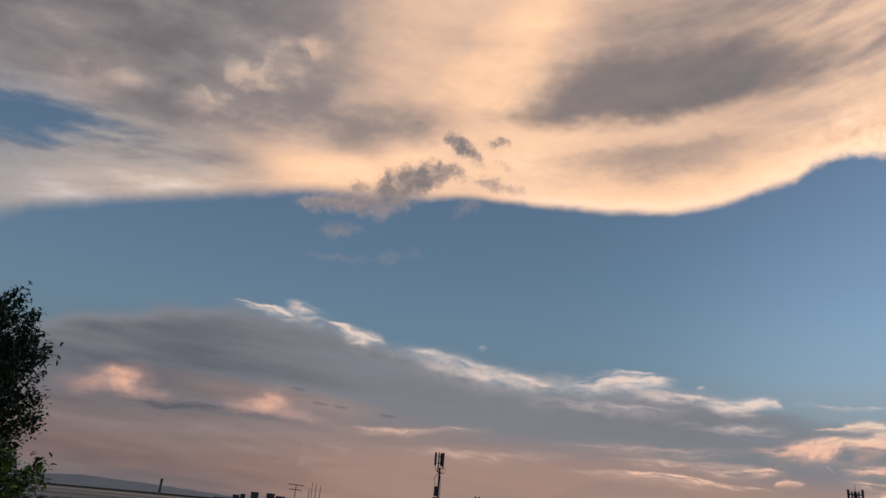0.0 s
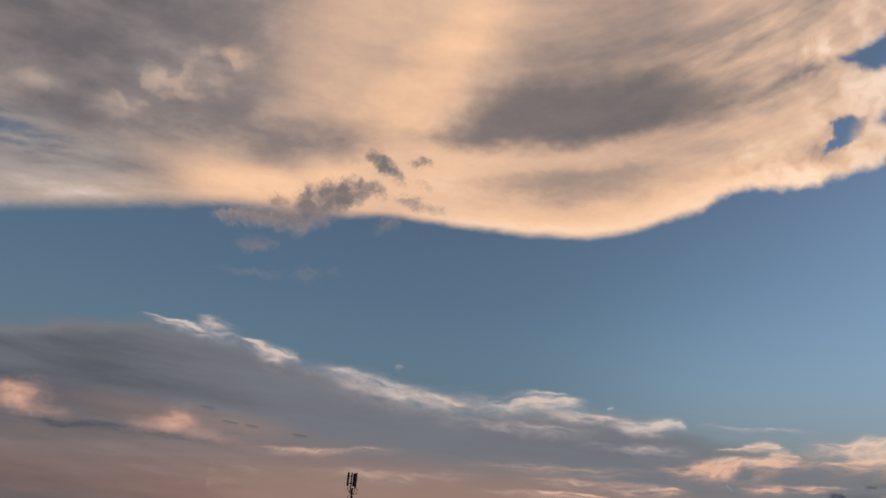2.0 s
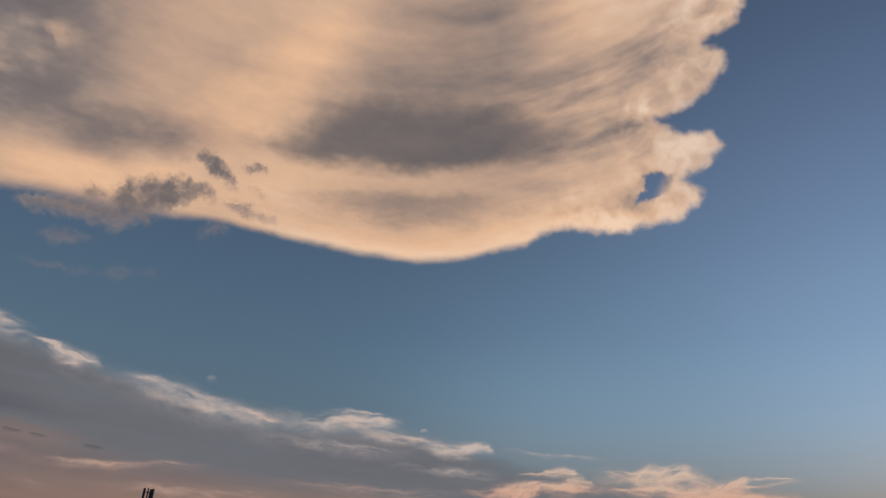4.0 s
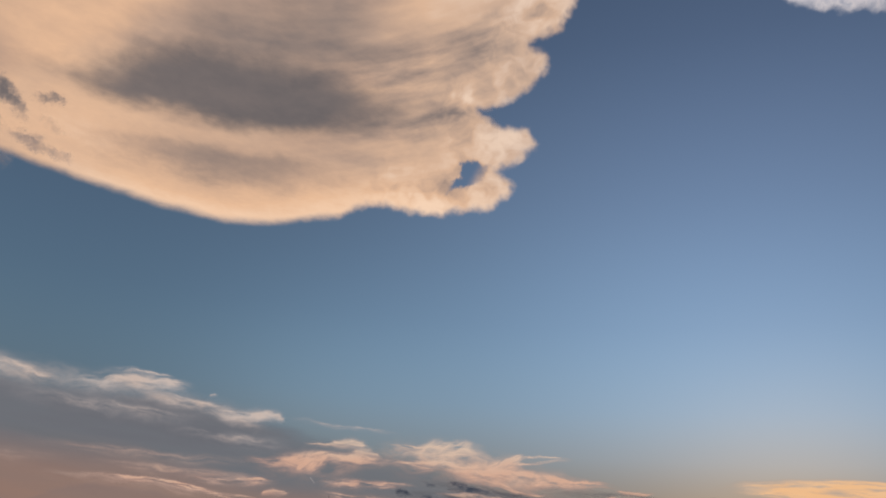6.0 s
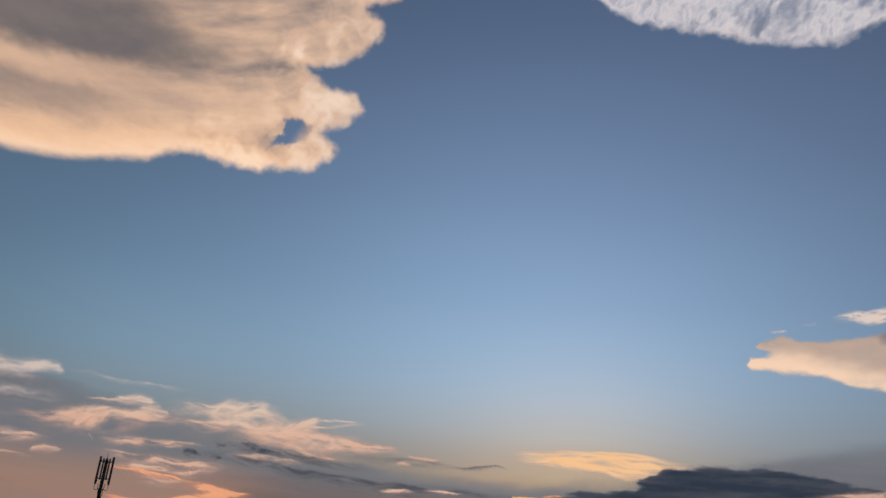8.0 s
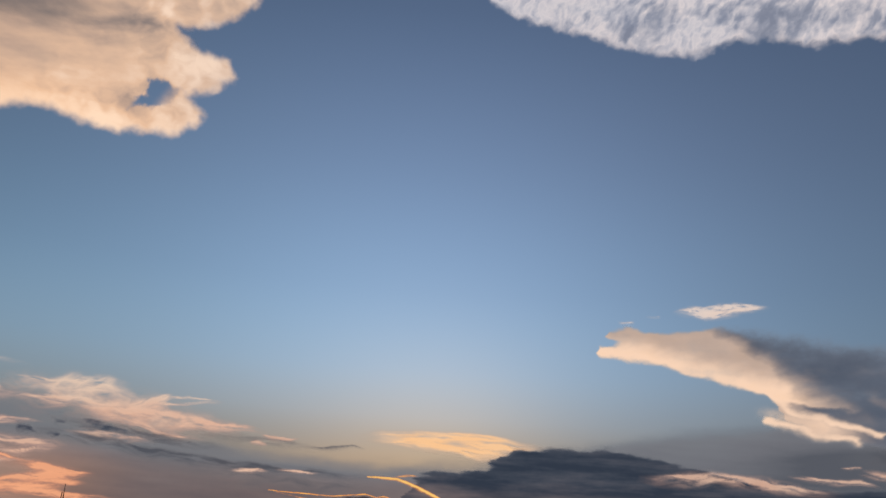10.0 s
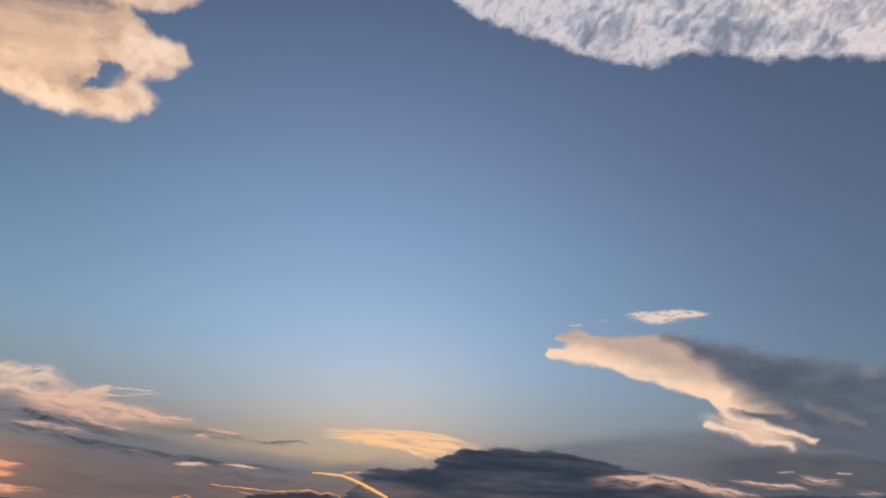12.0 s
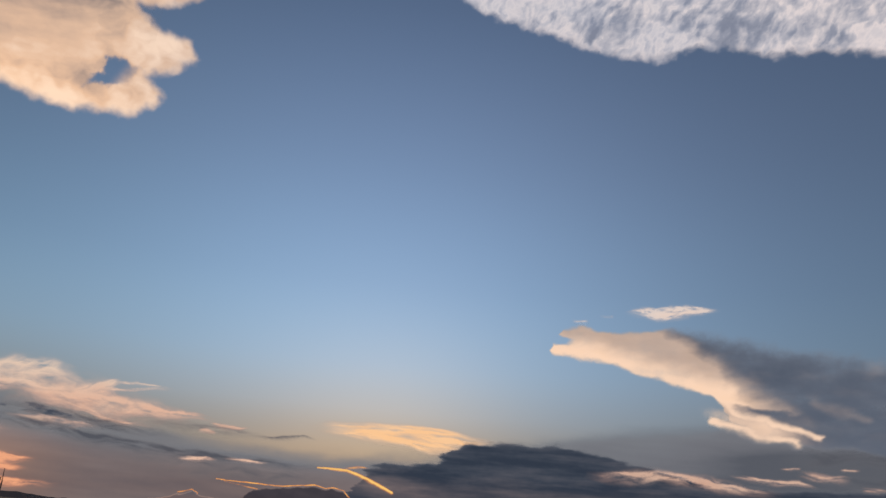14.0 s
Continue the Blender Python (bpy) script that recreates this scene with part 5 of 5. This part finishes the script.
# nearer mast with a ring of panels
mast = holder("antenna_mast", facing(29.12, 60), "near-black cell mast with a crown of panel antennas", "antenna mast", "cell masts")
bm = bmesh.new()
tube(bm, [(0, 0, -0.6), (0, 0, 6), (0, 0, 11.9)], 0.16, 0.11, 12)
part("pole", bm, m_steel, mast)
bm = bmesh.new()
tube(bm, [(0, 0, 11.85), (0, 0, 12.43)], 0.03, 0.012, 6)
part("lightning_rod", bm, m_steel, mast)
for x, y, z0, z1, w in ((-0.42, 0.0, 10.25, 12.13, 0.15), (-0.2, -0.28, 10.55, 12.0, 0.11), (0.2, -0.28, 10.55, 12.0, 0.11), (0.44, 0.0, 10.25, 12.16, 0.15), (0.0, 0.36, 10.4, 12.05, 0.15)):
    panel_aerial(mast, x, y, z0, z1, w, 0.09)
for z in (10.65, 11.8):
    bm = bmesh.new()
    ring = [(0.36 * math.cos(a), 0.3 * math.sin(a), z) for a in (2 * math.pi * k / 12 for k in range(13))]
    tube(bm, ring, 0.03, sides=6)
    part("support_ring", bm, m_steel, mast)
    bm = bmesh.new()
    tube(bm, [(-0.42, 0, z), (0.44, 0, z)], 0.035, sides=6)
    tube(bm, [(0, -0.3, z), (0, 0.34, z)], 0.035, sides=6)
    part("crossarm", bm, m_steel, mast)
for x, y in ((-0.42, 0), (-0.2, -0.28), (0.2, -0.28), (0.44, 0)):
    looped(mast, curve((x, y, 10.3), (x * 0.3, y * 0.4 - 0.1, 9.95), (x * 0.3, 0, -0.22)), 0.022)
    looped(mast, curve((x * 0.3, y * 0.4 - 0.1, 9.95), (0.06, -0.14, 9.2), (x * 0.18, 0, 0)), 0.022)
bm = bmesh.new()
box(bm, (0.0, -0.2, 10.75), (0.2, 0.16, 0.5), 0.02)
part("radio_unit", bm, m_panel, mast, "dark radio box")


def twin_aerial(az, dist, top, gap, w, h, label):
    t = holder("twin_antenna", facing(az, dist), label, "antenna", "twin panel antennas")
    bm = bmesh.new()
    tube(bm, [(0, 0, -0.6), (0, 0, top - h * 0.5)], 0.09, 0.06, 8)
    part("pole", bm, m_steel, t)
    for s_ in (-1, 1):
        panel_aerial(t, s_ * gap / 2, 0, top - h, top, w, w * 0.6)
    bm = bmesh.new()
    tube(bm, [(-gap / 2, 0, top - h * 0.6), (gap / 2, 0, top - h * 0.6)], 0.04, sides=6)
    part("crossarm", bm, m_steel, t)


twin_aerial(28.35, 100, EYE_Z + 1.66, 0.55, 0.3, 1.3, "pair of small dark panel antennas on a pole")
twin_aerial(4.1, 110, EYE_Z + 3.15, 0.5, 0.24, 1.3, "pair of slim dark antennas on a thin pole")

whip = holder("whip_antenna", facing(37.6, 70), "thin dark whip antenna on a pole", "antenna")
bm = bmesh.new()
tube(bm, [(0, 0, -0.6), (0, 0, 9.0)], 0.08, 0.05, 8)
part("pole", bm, m_steel, whip)
bm = bmesh.new()
tube(bm, [(0.0, 0, 8.7), (-0.05, 0, 9.95)], 0.05, 0.02, 6)
part("whip", bm, m_steel, whip)
bm = bmesh.new()
tube(bm, [(-0.16, 0, 8.7), (-0.16, 0, 9.3)], 0.05, 0.04, 6)
tube(bm, [(-0.16, 0, 8.75), (0.0, 0, 8.75)], 0.03, sides=6)
part("stub", bm, m_steel, whip)


# ---- trees ----
def leaf(bm, p, d, up, size):
    """A folded, pointed leaf of six corners."""
    side = d.cross(up).normalized()
    up = side.cross(d).normalized()
    w = size * 0.28
    tip = p + d * size - up * size * 0.12
    m1, m2 = p + d * size * 0.3, p + d * size * 0.68
    v = [bm.verts.new(q) for q in (p, m1 + side * w + up * w * 0.35, m2 + side * w * 0.75 + up * w * 0.25, tip, m2 - side * w * 0.75 + up * w * 0.25, m1 - side * w + up * w * 0.35)]
    mid = bm.verts.new((m1 + m2) / 2)
    for a, b in zip(v, v[1:] + v[:1]):
        bm.faces.new((a, b, mid))


def leafy_tree(name, az, dist, centre, rx, rz, clumps, leaves, size, mat, label, seed, shell=0.35):
    rnd = random.Random(seed)
    tree = holder(name, Matrix.Translation(at(az, dist)), label, "tree" if name == "tree" else "shrub")
    bm = bmesh.new()
    fork = centre - rz * 0.55
    trunk = [Vector((0.1 * math.sin(z), 0.08 * math.cos(z * 1.3), z)) for z in np.linspace(-0.6, fork, 9)]
    tube(bm, trunk, rx * 0.085, rx * 0.05, 10)
    part("trunk", bm, m_bark, tree)
    crown, twigs = bmesh.new(), bmesh.new()
    heads = []
    for k in range(clumps):
        while True:
            v = Vector((rnd.uniform(-1, 1), rnd.uniform(-1, 1), rnd.uniform(-1, 1)))
            if v.length > shell and abs(v.x) ** 2.6 + abs(v.y) ** 2.6 + abs(v.z) ** 2.6 < 1:
                break
        lump = 0.86 + 0.3 * noise.noise(v.normalized() * 1.7 + Vector((seed, 0, 0)))
        tip = Vector((v.x * rx, v.y * rx, centre + v.z * rz)) * 1.0
        tip = Vector((tip.x * lump, tip.y * lump, centre + (tip.z - centre) * lump))
        heads.append(tip)
        inner = Vector((tip.x * 0.25, tip.y * 0.25, max(fork, tip.z - 0.55 * rz - 0.2)))
        mid = inner.lerp(tip, 0.55) + Vector((rnd.uniform(-1, 1), rnd.uniform(-1, 1), rnd.uniform(0, 1))) * 0.12 * rx
        tube(twigs, [inner, mid, tip], 0.012 * rx, 0.003 * rx, 5)
        for q in range(leaves):
            t = rnd.random() ** 0.6
            p = mid.lerp(tip, t) + Vector((rnd.gauss(0, 1), rnd.gauss(0, 1), rnd.gauss(0, 1))) * size * 0.75
            d = Vector((rnd.uniform(-1, 1), rnd.uniform(-1, 1), rnd.uniform(-0.9, 0.35))).normalized()
            leaf(crown, p, d, Vector((rnd.uniform(-0.5, 0.5), rnd.uniform(-0.5, 0.5), 1)), size * rnd.uniform(0.7, 1.25))
    for k in range(5):
        bm = bmesh.new()
        a = 2 * math.pi * k / 5 + 0.3
        end = Vector((math.cos(a) * rx * 0.55, math.sin(a) * rx * 0.55, centre + rz * rnd.uniform(-0.1, 0.5)))
        tube(bm, [trunk[-1 - k % 3], trunk[-1].lerp(end, 0.5) + Vector((0, 0, 0.1 * rz)), end], rx * 0.035, rx * 0.012, 7)
        part("limb", bm, m_bark, tree)
    part("twig_spray", twigs, m_bark, tree)
    part("crown", crown, mat, tree, "dense ragged foliage")
    return tree


leafy_tree("tree", -33.4, 16.0, 9.32, 2.0, 2.7, 820, 56, 0.105, m_leaf, "dark leafy broadleaf tree with drooping ragged twigs", 4, 0.45)
leafy_tree("shrub", -32.2, 13.0, 7.05, 1.9, 2.3, 800, 36, 0.1, m_leaf_light, "tall mid-green shrub below the dark tree", 11, 0.4)
for k, (az, dist, h) in enumerate(((-24.3, 300, 3.9), (-23.6, 310, 3.4), (-20.6, 320, 3.4), (-20.1, 305, 4.2), (-19.4, 330, 3.2), (-26.0, 290, 4.4), (-25.2, 310, 3.8))):
    leafy_tree("shrub", az, dist, h * 0.55, h * 0.55, h * 0.48, 46, 10, 0.5, m_leaf, "dark distant shrub at the edge of the plain", 30 + k, 0.2)
